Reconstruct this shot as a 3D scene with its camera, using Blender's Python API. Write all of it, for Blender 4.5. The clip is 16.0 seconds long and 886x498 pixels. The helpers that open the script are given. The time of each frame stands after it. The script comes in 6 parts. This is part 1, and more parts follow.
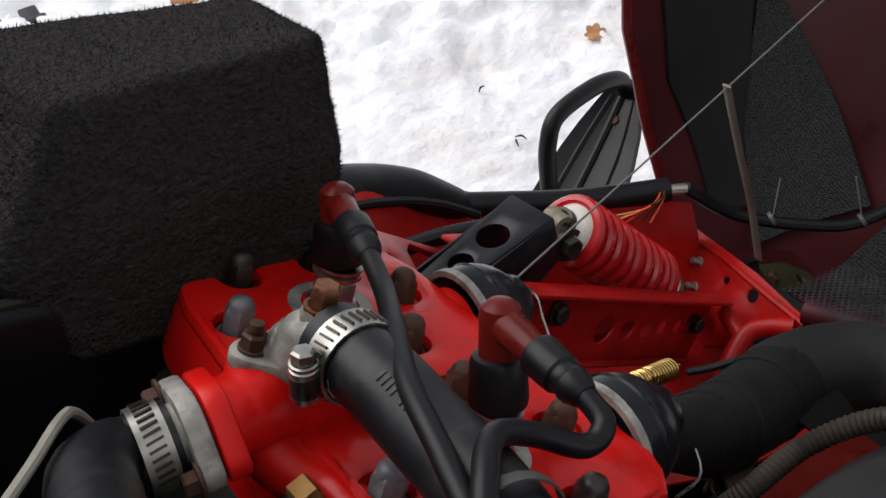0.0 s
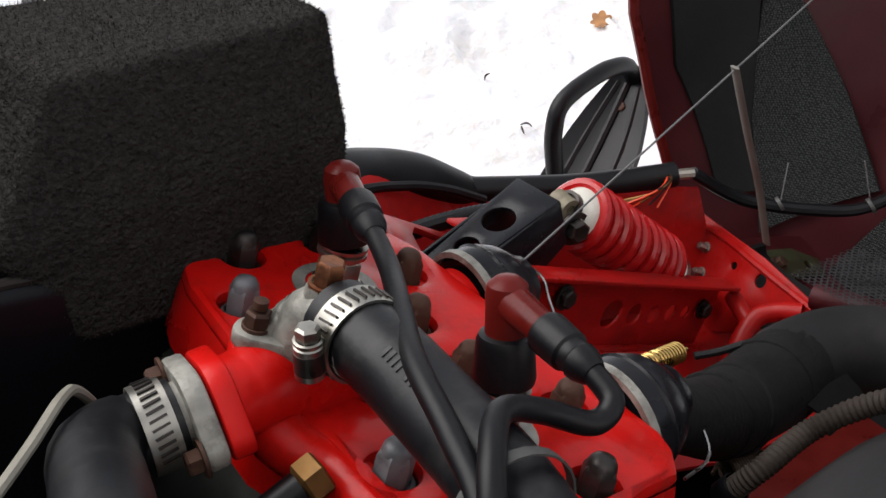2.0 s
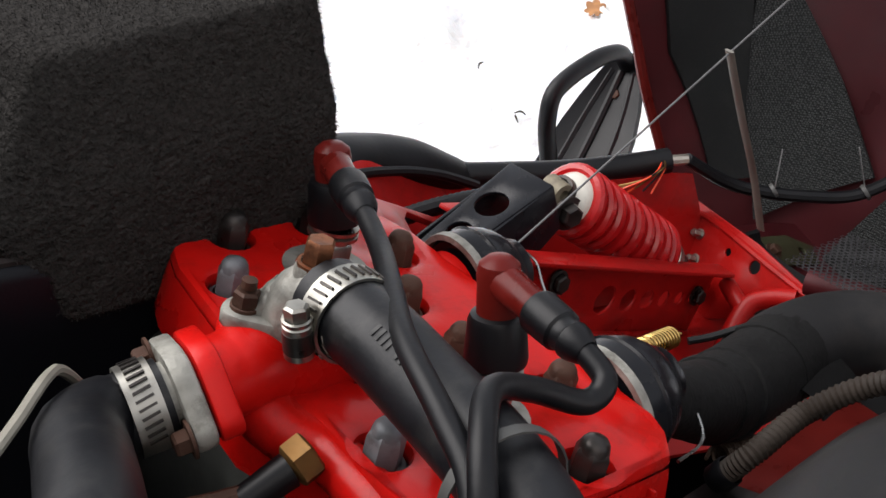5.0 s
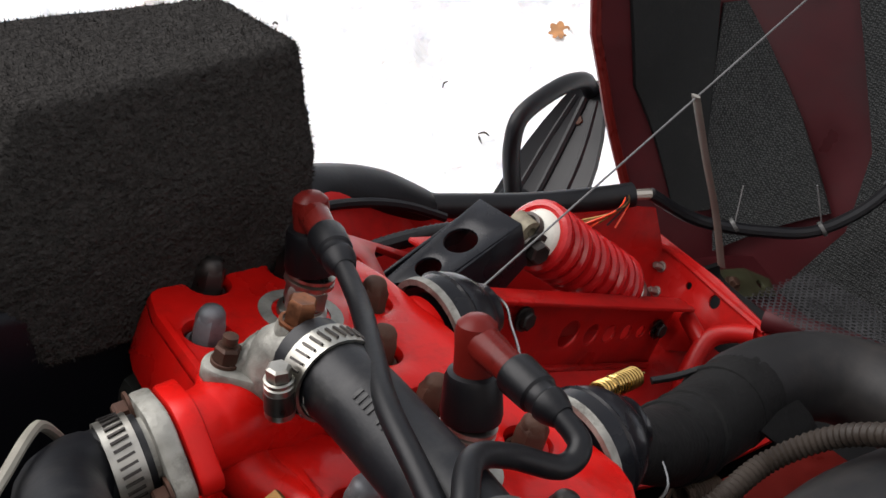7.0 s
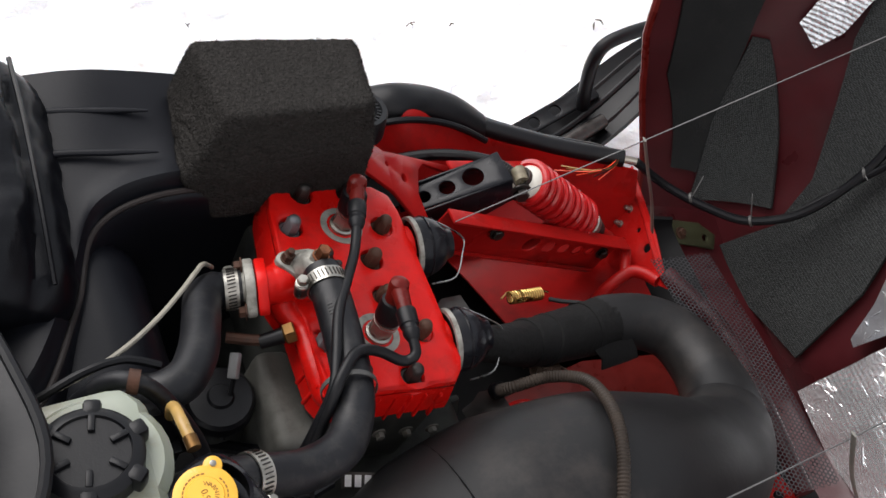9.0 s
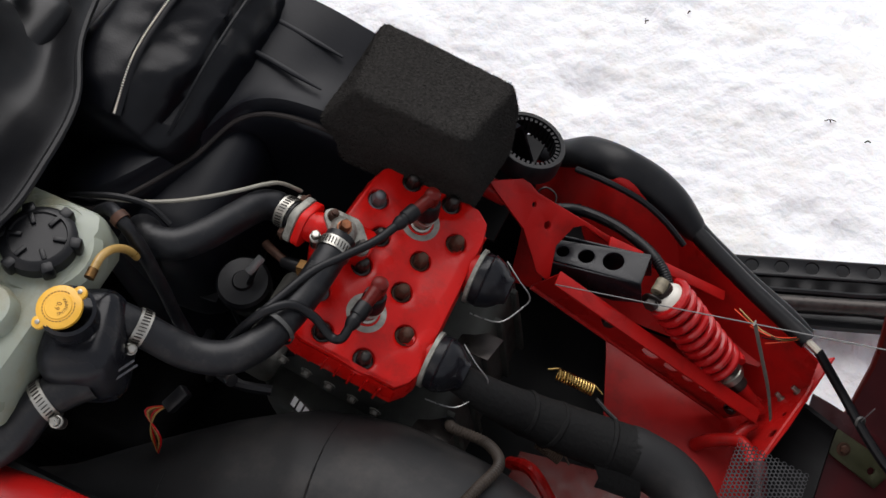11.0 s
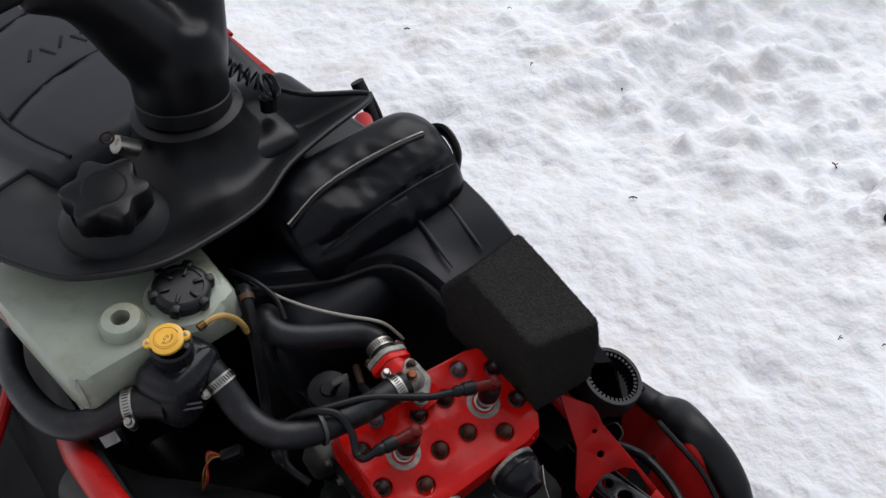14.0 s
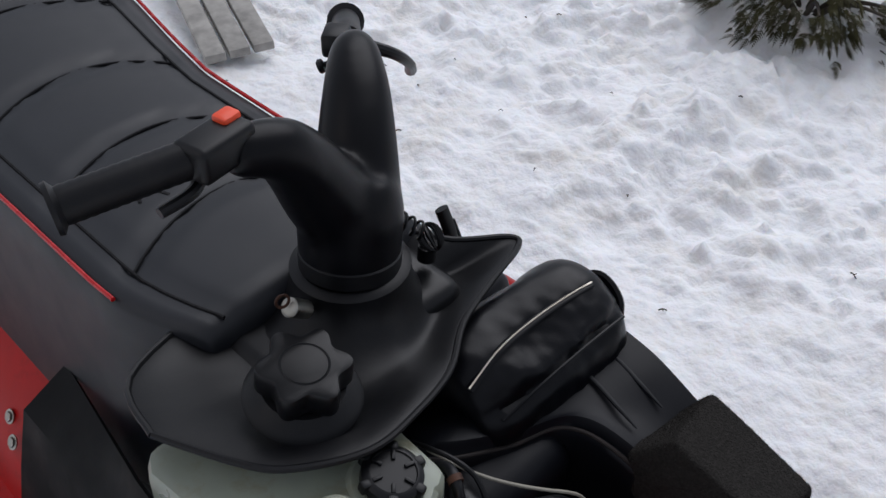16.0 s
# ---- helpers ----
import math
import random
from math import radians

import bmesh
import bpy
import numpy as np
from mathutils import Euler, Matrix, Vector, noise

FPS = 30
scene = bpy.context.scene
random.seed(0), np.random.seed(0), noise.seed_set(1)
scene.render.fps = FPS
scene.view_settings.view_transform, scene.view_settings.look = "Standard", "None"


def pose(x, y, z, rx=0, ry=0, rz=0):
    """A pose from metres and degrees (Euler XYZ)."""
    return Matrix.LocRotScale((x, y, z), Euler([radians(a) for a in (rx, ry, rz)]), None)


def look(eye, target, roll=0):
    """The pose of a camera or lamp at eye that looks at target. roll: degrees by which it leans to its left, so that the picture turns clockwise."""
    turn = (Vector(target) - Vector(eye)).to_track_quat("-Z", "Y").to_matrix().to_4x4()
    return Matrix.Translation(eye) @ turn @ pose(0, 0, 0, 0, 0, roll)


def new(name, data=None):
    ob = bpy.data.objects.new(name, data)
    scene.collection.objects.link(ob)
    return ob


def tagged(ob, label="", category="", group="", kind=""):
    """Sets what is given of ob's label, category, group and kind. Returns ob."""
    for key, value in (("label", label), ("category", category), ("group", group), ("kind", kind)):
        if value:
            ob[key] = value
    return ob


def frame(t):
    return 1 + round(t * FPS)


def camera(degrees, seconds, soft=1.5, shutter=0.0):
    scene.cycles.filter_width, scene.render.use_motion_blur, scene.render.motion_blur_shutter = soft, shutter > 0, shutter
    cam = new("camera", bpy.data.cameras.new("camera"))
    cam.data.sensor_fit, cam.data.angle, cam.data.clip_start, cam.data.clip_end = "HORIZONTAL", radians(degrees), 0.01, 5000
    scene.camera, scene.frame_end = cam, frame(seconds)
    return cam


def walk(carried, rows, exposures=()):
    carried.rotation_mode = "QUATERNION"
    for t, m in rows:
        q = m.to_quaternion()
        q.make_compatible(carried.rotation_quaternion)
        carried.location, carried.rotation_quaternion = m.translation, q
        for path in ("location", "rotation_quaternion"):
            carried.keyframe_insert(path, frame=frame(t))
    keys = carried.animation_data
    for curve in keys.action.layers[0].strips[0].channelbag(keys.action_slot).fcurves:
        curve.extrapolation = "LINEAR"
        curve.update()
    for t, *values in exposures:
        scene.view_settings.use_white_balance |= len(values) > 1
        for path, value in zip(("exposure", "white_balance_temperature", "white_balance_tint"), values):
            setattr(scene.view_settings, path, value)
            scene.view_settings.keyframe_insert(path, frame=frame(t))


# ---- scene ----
cam = camera(44.9, 16.0)
PATH = [
    (0, (-0.139, -0.302, 0.969), (0.658, 0.98, -0.343), -8.8),
    (1.5, (-0.14, -0.301, 0.963), (0.647, 0.979, -0.357), -9.0),
    (3, (-0.14, -0.302, 0.958), (0.636, 0.979, -0.367), -9.4),
    (5.5, (-0.139, -0.301, 0.952), (0.647, 0.963, -0.384), -8.9),
    (6.5, (-0.138, -0.296, 0.949), (0.667, 0.957, -0.386), -8.3),
    (7, (-0.14, -0.29, 0.976), (0.713, 0.931, -0.359), -5.7),
    (7.5, (-0.158, -0.349, 1.166), (0.685, 0.639, -0.355), 2.3),
    (8, (-0.205, -0.439, 1.385), (0.658, 0.404, -0.21), 9.4),
    (8.5, (-0.173, -0.515, 1.427), (0.484, 0.427, -0.21), 7.1),
    (10.8, (0.355, -0.445, 1.566), (-0.152, 0.464, -0.141), -10.9),
    (11, (0.424, -0.468, 1.559), (-0.225, 0.42, -0.111), -12.1),
    (11.5, (0.523, -0.518, 1.605), (-0.322, 0.394, 0.039), -6.5),
    (12, (0.599, -0.523, 1.639), (-0.423, 0.374, 0.172), -5.9),
    (12.5, (0.661, -0.463, 1.637), (-0.502, 0.35, 0.227), -7.2),
    (13, (0.711, -0.423, 1.64), (-0.503, 0.346, 0.25), -7.4),
    (13.5, (0.731, -0.413, 1.652), (-0.502, 0.348, 0.274), -7.3),
    (14, (0.71, -0.425, 1.664), (-0.517, 0.369, 0.299), -6.0),
    (14.5, (0.696, -0.444, 1.684), (-0.54, 0.4, 0.357), -5.3),
    (15, (0.644, -0.493, 1.699), (-0.585, 0.435, 0.423), -3.9),
    (15.5, (0.486, -0.612, 1.734), (-0.666, 0.435, 0.478), -0.6),
    (16, (0.335, -0.646, 1.706), (-0.773, 0.413, 0.422), 0.5),
]
EXPOSURE = [(0, 0.35, 6400, 12), (1.0, 0.5, 6450, 12), (2.0, 0.68, 6500, 12), (3.0, 0.95, 6500, 12), (5.5, 0.90, 6500, 12), (6.5, 0.90, 6500, 12), (8.0, 0.92, 6500, 12), (8.7, 0.93, 6500, 12), (10.8, 0.42, 6450, 12), (12.5, 0.46, 6400, 12), (13.3, 0.26, 6300, 12), (14.0, 0.14, 6200, 12), (15.0, -0.18, 6050, 13), (16.0, -0.14, 6050, 13)]
walk(cam, [(t, look(e, g, r)) for t, e, g, r in PATH], EXPOSURE)

# world, sun and exposure
world = bpy.data.worlds.new("overcast_sky")
scene.world = world
world.use_nodes = True
wn = world.node_tree.nodes
sky = wn.new("ShaderNodeTexSky")
sky.sky_type = "NISHITA"
sky.sun_disc = False
sky.sun_elevation, sky.sun_rotation = radians(48), radians(200)
sky.air_density, sky.dust_density, sky.ozone_density = 1.0, 3.0, 1.2
soften = wn.new("ShaderNodeMix")
soften.data_type = "RGBA"
soften.inputs["Factor"].default_value = 0.72
soften.inputs[7].default_value = (6.45, 6.5, 6.55, 1)
world.node_tree.links.new(sky.outputs[0], soften.inputs[6])
world.node_tree.links.new(soften.outputs[2], wn["Background"].inputs[0])
wn["Background"].inputs[1].default_value = 0.088
sun_data = bpy.data.lights.new("sun", "SUN")
sun_data.energy, sun_data.angle, sun_data.color = 2.0, radians(55), (1, 0.97, 0.94)
sun = new("sun", sun_data)
sun.matrix_world = look((-1.2, 3.0, 4.0), (0, 0, 0.3))


# ---------------------------------------------------------------- materials
def shade(name, color, rough=0.5, metal=0.0, var=0.25, scale=25.0, bump=0.1, fine=300.0, coat=0.0, spec=0.5, rvar=0.15,
          dirt=None, dirt_amount=0.0, dirt_scale=12.0, dist=0.001, crack=None, cells=0.0, weave=0.0):
    m = bpy.data.materials.new(name)
    m.use_nodes = True
    n, l = m.node_tree.nodes, m.node_tree.links
    b = n["Principled BSDF"]
    b.inputs["Roughness"].default_value, b.inputs["Metallic"].default_value = rough, metal
    b.inputs["Coat Weight"].default_value, b.inputs["Specular IOR Level"].default_value = coat, spec
    b.inputs["Coat Roughness"].default_value = 0.08
    tc = n.new("ShaderNodeTexCoord")
    big, small = n.new("ShaderNodeTexNoise"), n.new("ShaderNodeTexNoise")
    big.inputs["Scale"].default_value, small.inputs["Scale"].default_value = scale, fine
    big.inputs["Detail"].default_value, small.inputs["Detail"].default_value = 5, 3
    for q in (big, small):
        l.new(tc.outputs["Object"], q.inputs["Vector"])
    ramp = n.new("ShaderNodeMapRange")
    ramp.inputs[1].default_value, ramp.inputs[2].default_value = 0.3, 0.7
    ramp.inputs[3].default_value, ramp.inputs[4].default_value = 1 - var, 1 + var
    l.new(big.outputs[0], ramp.inputs[0])
    mul = n.new("ShaderNodeVectorMath")
    mul.operation = "SCALE"
    mul.inputs[0].default_value = color[:3]
    l.new(ramp.outputs[0], mul.inputs["Scale"])
    out = mul.outputs[0]
    rr = n.new("ShaderNodeMapRange")
    rr.inputs[1].default_value, rr.inputs[2].default_value = 0.3, 0.7
    rr.inputs[3].default_value, rr.inputs[4].default_value = max(0.02, rough - rvar), min(1, rough + rvar)
    l.new(big.outputs[0], rr.inputs[0])
    l.new(rr.outputs[0], b.inputs["Roughness"])
    if dirt:
        dn = n.new("ShaderNodeTexNoise")
        dn.inputs["Scale"].default_value, dn.inputs["Detail"].default_value, dn.inputs["Roughness"].default_value = dirt_scale, 8, 0.7
        l.new(tc.outputs["Object"], dn.inputs["Vector"])
        dr = n.new("ShaderNodeMapRange")
        dr.inputs[1].default_value, dr.inputs[2].default_value = 0.5, 0.72
        dr.inputs[3].default_value, dr.inputs[4].default_value = 0, dirt_amount
        l.new(dn.outputs[0], dr.inputs[0])
        mx = n.new("ShaderNodeMix")
        mx.data_type = "RGBA"
        mx.inputs[7].default_value = (*dirt, 1)
        l.new(dr.outputs[0], mx.inputs["Factor"])
        l.new(out, mx.inputs[6])
        out = mx.outputs[2]
    if cells:
        vb = n.new("ShaderNodeTexVoronoi")
        vb.inputs["Scale"].default_value, vb.inputs["Randomness"].default_value = cells, 0.45
        l.new(tc.outputs["Object"], vb.inputs["Vector"])
        vr = n.new("ShaderNodeMapRange")
        vr.inputs[1].default_value, vr.inputs[2].default_value = 0.1, 0.6
        vr.inputs[3].default_value, vr.inputs[4].default_value = 1.5, 0.35
        l.new(vb.outputs["Distance"], vr.inputs[0])
        vm = n.new("ShaderNodeVectorMath")
        vm.operation = "SCALE"
        l.new(out, vm.inputs[0])
        l.new(vr.outputs[0], vm.inputs["Scale"])
        out = vm.outputs[0]
    l.new(out, b.inputs["Base Color"])
    if bump:
        bp = n.new("ShaderNodeBump")
        bp.inputs["Strength"].default_value, bp.inputs["Distance"].default_value = bump, dist
        height = small.outputs[0]
        if cells:
            vc = n.new("ShaderNodeTexVoronoi")
            vc.inputs["Scale"].default_value, vc.inputs["Randomness"].default_value = cells, 0.45
            l.new(tc.outputs["Object"], vc.inputs["Vector"])
            ad = n.new("ShaderNodeMath")
            ad.operation = "MULTIPLY_ADD"
            ad.inputs[1].default_value = -1.6
            l.new(vc.outputs["Distance"], ad.inputs[0])
            l.new(height, ad.inputs[2])
            height = ad.outputs[0]
        if weave:
            for way in ("Y", "Z"):
                wv = n.new("ShaderNodeTexWave")
                wv.bands_direction = way
                wv.inputs["Scale"].default_value, wv.inputs["Distortion"].default_value = weave, 0.6
                l.new(tc.outputs["Object"], wv.inputs["Vector"])
                ad = n.new("ShaderNodeMath")
                ad.operation = "MULTIPLY_ADD"
                ad.inputs[1].default_value = 0.30 if way == "Z" else 0.12
                l.new(wv.outputs["Fac"], ad.inputs[0])
                l.new(height, ad.inputs[2])
                height = ad.outputs[0]
        if crack:
            for sc_, wide, high in crack:
                warp = n.new("ShaderNodeVectorMath")
                warp.operation = "MULTIPLY_ADD"
                warp.inputs[1].default_value = (0.02, 0.02, 0.02)
                l.new(big.outputs["Color"], warp.inputs[0])
                l.new(tc.outputs["Object"], warp.inputs[2])
                ve = n.new("ShaderNodeTexVoronoi")
                ve.feature = "DISTANCE_TO_EDGE"
                ve.inputs["Scale"].default_value = sc_
                l.new(warp.outputs[0], ve.inputs["Vector"])
                mr = n.new("ShaderNodeMapRange")
                mr.inputs[1].default_value, mr.inputs[2].default_value = 0.0, wide
                mr.inputs[3].default_value, mr.inputs[4].default_value = high, 0
                l.new(ve.outputs["Distance"], mr.inputs[0])
                gate = n.new("ShaderNodeMapRange")
                gate.inputs[1].default_value, gate.inputs[2].default_value = 0.46, 0.56
                l.new(big.outputs[0], gate.inputs[0])
                cut = n.new("ShaderNodeTexNoise")
                cut.inputs["Scale"].default_value, cut.inputs["Detail"].default_value = 1.7 * sc_, 1
                l.new(tc.outputs["Object"], cut.inputs["Vector"])
                stop = n.new("ShaderNodeMapRange")
                stop.inputs[1].default_value, stop.inputs[2].default_value = 0.46, 0.60
                l.new(cut.outputs[0], stop.inputs[0])
                both = n.new("ShaderNodeMath")
                both.operation = "MULTIPLY"
                l.new(gate.outputs[0], both.inputs[0])
                l.new(stop.outputs[0], both.inputs[1])
                ad = n.new("ShaderNodeMath")
                ad.operation = "MULTIPLY_ADD"
                l.new(mr.outputs[0], ad.inputs[0])
                l.new(both.outputs[0], ad.inputs[1])
                l.new(height, ad.inputs[2])
                height = ad.outputs[0]
        l.new(height, bp.inputs["Height"])
        l.new(bp.outputs[0], b.inputs["Normal"])
    return m


RED = shade("red_engine_paint", (0.53, 0.006, 0.004), 0.29, spec=0.23, var=0.12, scale=18, bump=0.22, fine=130, dirt=(0.16, 0.012, 0.008), dirt_amount=0.55, dirt_scale=34, dist=0.0012)
RED_FRAME = shade("red_frame_paint", (0.36, 0.007, 0.006), 0.36, spec=0.22, var=0.15, scale=10, bump=0.04, fine=120, dirt=(0.06, 0.010, 0.008), dirt_amount=0.6, dirt_scale=16)
SPRING_RED = shade("red_spring_coating", (0.38, 0.007, 0.008), 0.24, spec=0.4, var=0.1, scale=40, bump=0.03, coat=0.05)
# Cap red; it also serves as the shaded half of the tray floor.
BOOT_RED = shade("red_phenolic_cap_and_shade", (0.10, 0.007, 0.005), 0.36, spec=0.17, var=0.2, scale=60, bump=0.05, fine=400)
SCREEN_BLACK = shade("black_screen_paint", (0.022, 0.022, 0.024), 0.35, spec=0.5, var=0.2, scale=40, bump=0.0)
MAROON = shade("maroon_hood_underside", (0.052, 0.0065, 0.0085), 0.40, spec=0.28, var=0.35, scale=9, bump=0.12, fine=90, dirt=(0.03, 0.012, 0.012), dirt_amount=0.5)
RUBBER = shade("black_rubber", (0.0034, 0.0036, 0.0048), 0.44, spec=0.26, var=0.25, scale=16, bump=0.10, fine=260, rvar=0.06, dirt=(0.012, 0.0115, 0.011), dirt_amount=0.4, dirt_scale=50)
HOSE = shade("black_hose_rubber", (0.0046, 0.0050, 0.0068), 0.46, spec=0.33, var=0.25, scale=25, bump=0.15, fine=220, rvar=0.08, dirt=(0.040, 0.038, 0.035), dirt_amount=0.5, dirt_scale=55)
DULL_PLASTIC = shade("dull_black_plastic", (0.0046, 0.0052, 0.0076), 0.42, spec=0.2, var=0.2, scale=12, bump=0.12, fine=500, rvar=0.06)
PLASTIC = shade("black_moulded_plastic", (0.0032, 0.0034, 0.0044), 0.38, spec=0.28, var=0.2, scale=12, bump=0.10, fine=500, rvar=0.06)
SHINY_BLACK = shade("black_gloss_paint", (0.007, 0.0075, 0.010), 0.27, spec=0.22, var=0.2, scale=20, bump=0.04, coat=0.02, dirt=(0.02, 0.018, 0.016), dirt_amount=0.4, dirt_scale=40)
SCUFF = shade("scuffed_plastic_lip", (0.022, 0.018, 0.017), 0.6, spec=0.25, var=0.4, scale=60, bump=0.2)
CAVITY = shade("black_oily_pan", (0.005, 0.005, 0.0055), 0.6, spec=0.12, var=0.4, scale=12, bump=0.2, fine=60)
SEAT_VINYL = shade("worn_grey_black_vinyl", (0.0062, 0.0074, 0.0108), 0.46, spec=0.42, var=0.15, scale=14, bump=0.22, fine=700, rvar=0.06, dist=0.0006)
VINYL = shade("black_vinyl", (0.0055, 0.0066, 0.0100), 0.45, spec=0.27, var=0.12, scale=14, bump=0.22, fine=700, rvar=0.05, dist=0.0006)
LEATHER = shade("black_leather", (0.0020, 0.0023, 0.0038), 0.36, spec=0.2, var=0.2, scale=20, bump=0.25, fine=500, rvar=0.08, dist=0.0008)
FOAM = shade("black_filter_foam", (0.034, 0.032, 0.030), 0.95, var=0.28, scale=300, bump=1.0, fine=420, spec=0.03, dist=0.004)
PAD = shade("black_hood_foam_pad", (0.048, 0.051, 0.050), 0.8, var=0.2, scale=9, bump=0.8, fine=420, spec=0.2, dist=0.0014, cells=480)
PAD_DARK = shade("smooth_black_hood_pad", (0.014, 0.015, 0.015), 0.75, var=0.25, scale=14, bump=0.6, fine=260, spec=0.2, dist=0.0012, dirt=(0.03, 0.03, 0.028), dirt_amount=0.4, dirt_scale=30)
ALU = shade("cast_aluminium", (0.27, 0.265, 0.235), 0.55, metal=0.4, var=0.4, scale=70, bump=0.6, fine=210, dirt=(0.07, 0.06, 0.045), dirt_amount=0.85, dirt_scale=75)
ZINC = shade("dull_grey_zinc", (0.15, 0.155, 0.165), 0.55, metal=0.55, var=0.3, scale=90, bump=0.2, fine=300, dirt=(0.06, 0.055, 0.05), dirt_amount=0.6, dirt_scale=120)
COPPER = shade("tarnished_copper", (0.22, 0.085, 0.04), 0.45, metal=0.8, var=0.4, scale=120, bump=0.25, fine=300, dirt=(0.06, 0.03, 0.02), dirt_amount=0.7, dirt_scale=160)
BLOCK = shade("dirty_engine_casting", (0.042, 0.044, 0.040), 0.65, metal=0.2, var=0.4, scale=25, bump=0.3, fine=120, spec=0.25, dirt=(0.012, 0.012, 0.011), dirt_amount=0.8, dirt_scale=18)
STEEL = shade("zinc_steel", (0.36, 0.35, 0.315), 0.40, metal=1.0, var=0.2, scale=60, bump=0.08, dirt=(0.14, 0.11, 0.08), dirt_amount=0.4, dirt_scale=90)
DARK_STEEL = shade("dark_oxide_steel", (0.05, 0.045, 0.042), 0.42, metal=0.8, var=0.35, scale=80, bump=0.1)
RUST = shade("rusty_steel", (0.068, 0.031, 0.019), 0.65, metal=0.45, var=0.4, scale=90, bump=0.35, fine=350)
CASTING = shade("grey_cast_block", (0.10, 0.098, 0.086), 0.6, metal=0.25, var=0.3, scale=30, bump=0.4, fine=150, dirt=(0.04, 0.037, 0.03), dirt_amount=0.8, dirt_scale=26)
BRASS = shade("tarnished_brass", (0.16, 0.085, 0.028), 0.48, metal=0.85, var=0.35, scale=70, bump=0.1, dirt=(0.05, 0.035, 0.02), dirt_amount=0.6, dirt_scale=120)
GOLD = shade("gold_zinc_spring", (0.56, 0.38, 0.13), 0.28, metal=1.0, var=0.1, scale=60, bump=0.03)
YELLOW = shade("yellow_cap_paint", (0.76, 0.41, 0.04), 0.4, var=0.08, scale=60, bump=0.05)
TANK = shade("translucent_poly_tank", (0.258, 0.285, 0.232), 0.36, var=0.2, scale=9, bump=0.08, fine=90, dirt=(0.19, 0.15, 0.07), dirt_amount=0.7, dirt_scale=14)
TANK.node_tree.nodes["Principled BSDF"].inputs["Subsurface Weight"].default_value = 0.25
TANK.node_tree.nodes["Principled BSDF"].inputs["Subsurface Radius"].default_value = (0.02, 0.02, 0.012)
FUEL_HOSE = shade("amber_fuel_hose", (0.36, 0.225, 0.065), 0.35, var=0.2, scale=60, bump=0.05)
CREAM = shade("cream_cable_sleeve", (0.27, 0.255, 0.21), 0.5, var=0.2, scale=50, bump=0.05)
PIPE = shade("black_exhaust_paint", (0.009, 0.009, 0.0095), 0.50, spec=0.29, var=0.35, scale=7, bump=0.12, fine=200, rvar=0.14, dirt=(0.058, 0.049, 0.043), dirt_amount=0.6, dirt_scale=5)
WRAP = shade("black_heat_wrap", (0.007, 0.007, 0.007), 0.75, spec=0.2, var=0.3, scale=30, bump=0.6, fine=180, dist=0.002)
LOOM = shade("brown_corrugated_loom", (0.028, 0.021, 0.016), 0.6, spec=0.25, var=0.3, scale=40, bump=0.2)
FOIL = shade("crinkled_aluminium_foil", (0.88, 0.89, 0.90), 0.23, metal=0.78, var=0.05, scale=16, bump=0.4, fine=170, dist=0.003, rvar=0.06, weave=55, crack=[(9, 0.016, 2.2), (22, 0.014, 1.2), (48, 0.02, 0.5)])
SHIELD = shade("dull_heat_shield", (0.42, 0.44, 0.46), 0.34, metal=0.8, var=0.10, scale=15, bump=0.7, fine=30, dist=0.003, crack=[(23, 0.016, 2.0), (50, 0.014, 1.0)])
SHEET = shade("worn_sheet_metal", (0.52, 0.49, 0.43), 0.40, metal=0.95, var=0.16, scale=9, bump=0.10, fine=60, dirt=(0.22, 0.18, 0.13), dirt_amount=0.6, dirt_scale=8)
CORD = shade("grey_steel_cable", (0.25, 0.25, 0.25), 0.5, metal=0.5, var=0.1, scale=300, bump=0.3, fine=900)
TAN = shade("dirty_tan_bushing", (0.22, 0.19, 0.13), 0.6, metal=0.2, var=0.3, scale=70, bump=0.2, dirt=(0.06, 0.05, 0.04), dirt_amount=0.6, dirt_scale=60)
CREAM_METAL = shade("cream_painted_collar", (0.62, 0.60, 0.53), 0.42, var=0.1, scale=60, bump=0.05, dirt=(0.25, 0.22, 0.17), dirt_amount=0.5, dirt_scale=70)
BAIL = shade("bright_spring_wire", (0.34, 0.34, 0.33), 0.3, metal=1.0, var=0.1, scale=90, bump=0.05)
RUST_DULL = shade("dull_brown_spring_steel", (0.10, 0.065, 0.045), 0.55, metal=0.4, var=0.3, scale=80, bump=0.2)
CABLE = shade("dark_steel_cable", (0.13, 0.13, 0.13), 0.5, metal=0.5, var=0.2, scale=300, bump=0.3, fine=900)
WEBBING = shade("clear_grey_nylon_strap", (0.12, 0.115, 0.098), 0.45, var=0.2, scale=60)
TIE = shade("dull_nylon_tie", (0.055, 0.055, 0.052), 0.5, var=0.2, scale=60)
ORANGE = shade("orange_switch", (0.75, 0.07, 0.02), 0.4, var=0.05, scale=60)
WHITE_INK = shade("white_print", (0.7, 0.7, 0.7), 0.6, var=0.1, scale=90)
DARK_INK = shade("dark_print", (0.20, 0.09, 0.01), 0.6, var=0.1, scale=90)
WORN_INK = shade("worn_hose_print", (0.015, 0.015, 0.015), 0.6, var=0.5, scale=200)
COVER = shade("satin_black_cover", (0.0030, 0.0032, 0.0044), 0.36, spec=0.15, var=0.2, scale=16, bump=0.08, fine=260, rvar=0.05)
SEAM = shade("dark_seam_thread", (0.003, 0.003, 0.004), 0.7, var=0.2, scale=200, bump=0.3, fine=800, spec=0.2)
GREY_INK = shade("grey_embossing", (0.05, 0.053, 0.06), 0.5, var=0.1, scale=90)
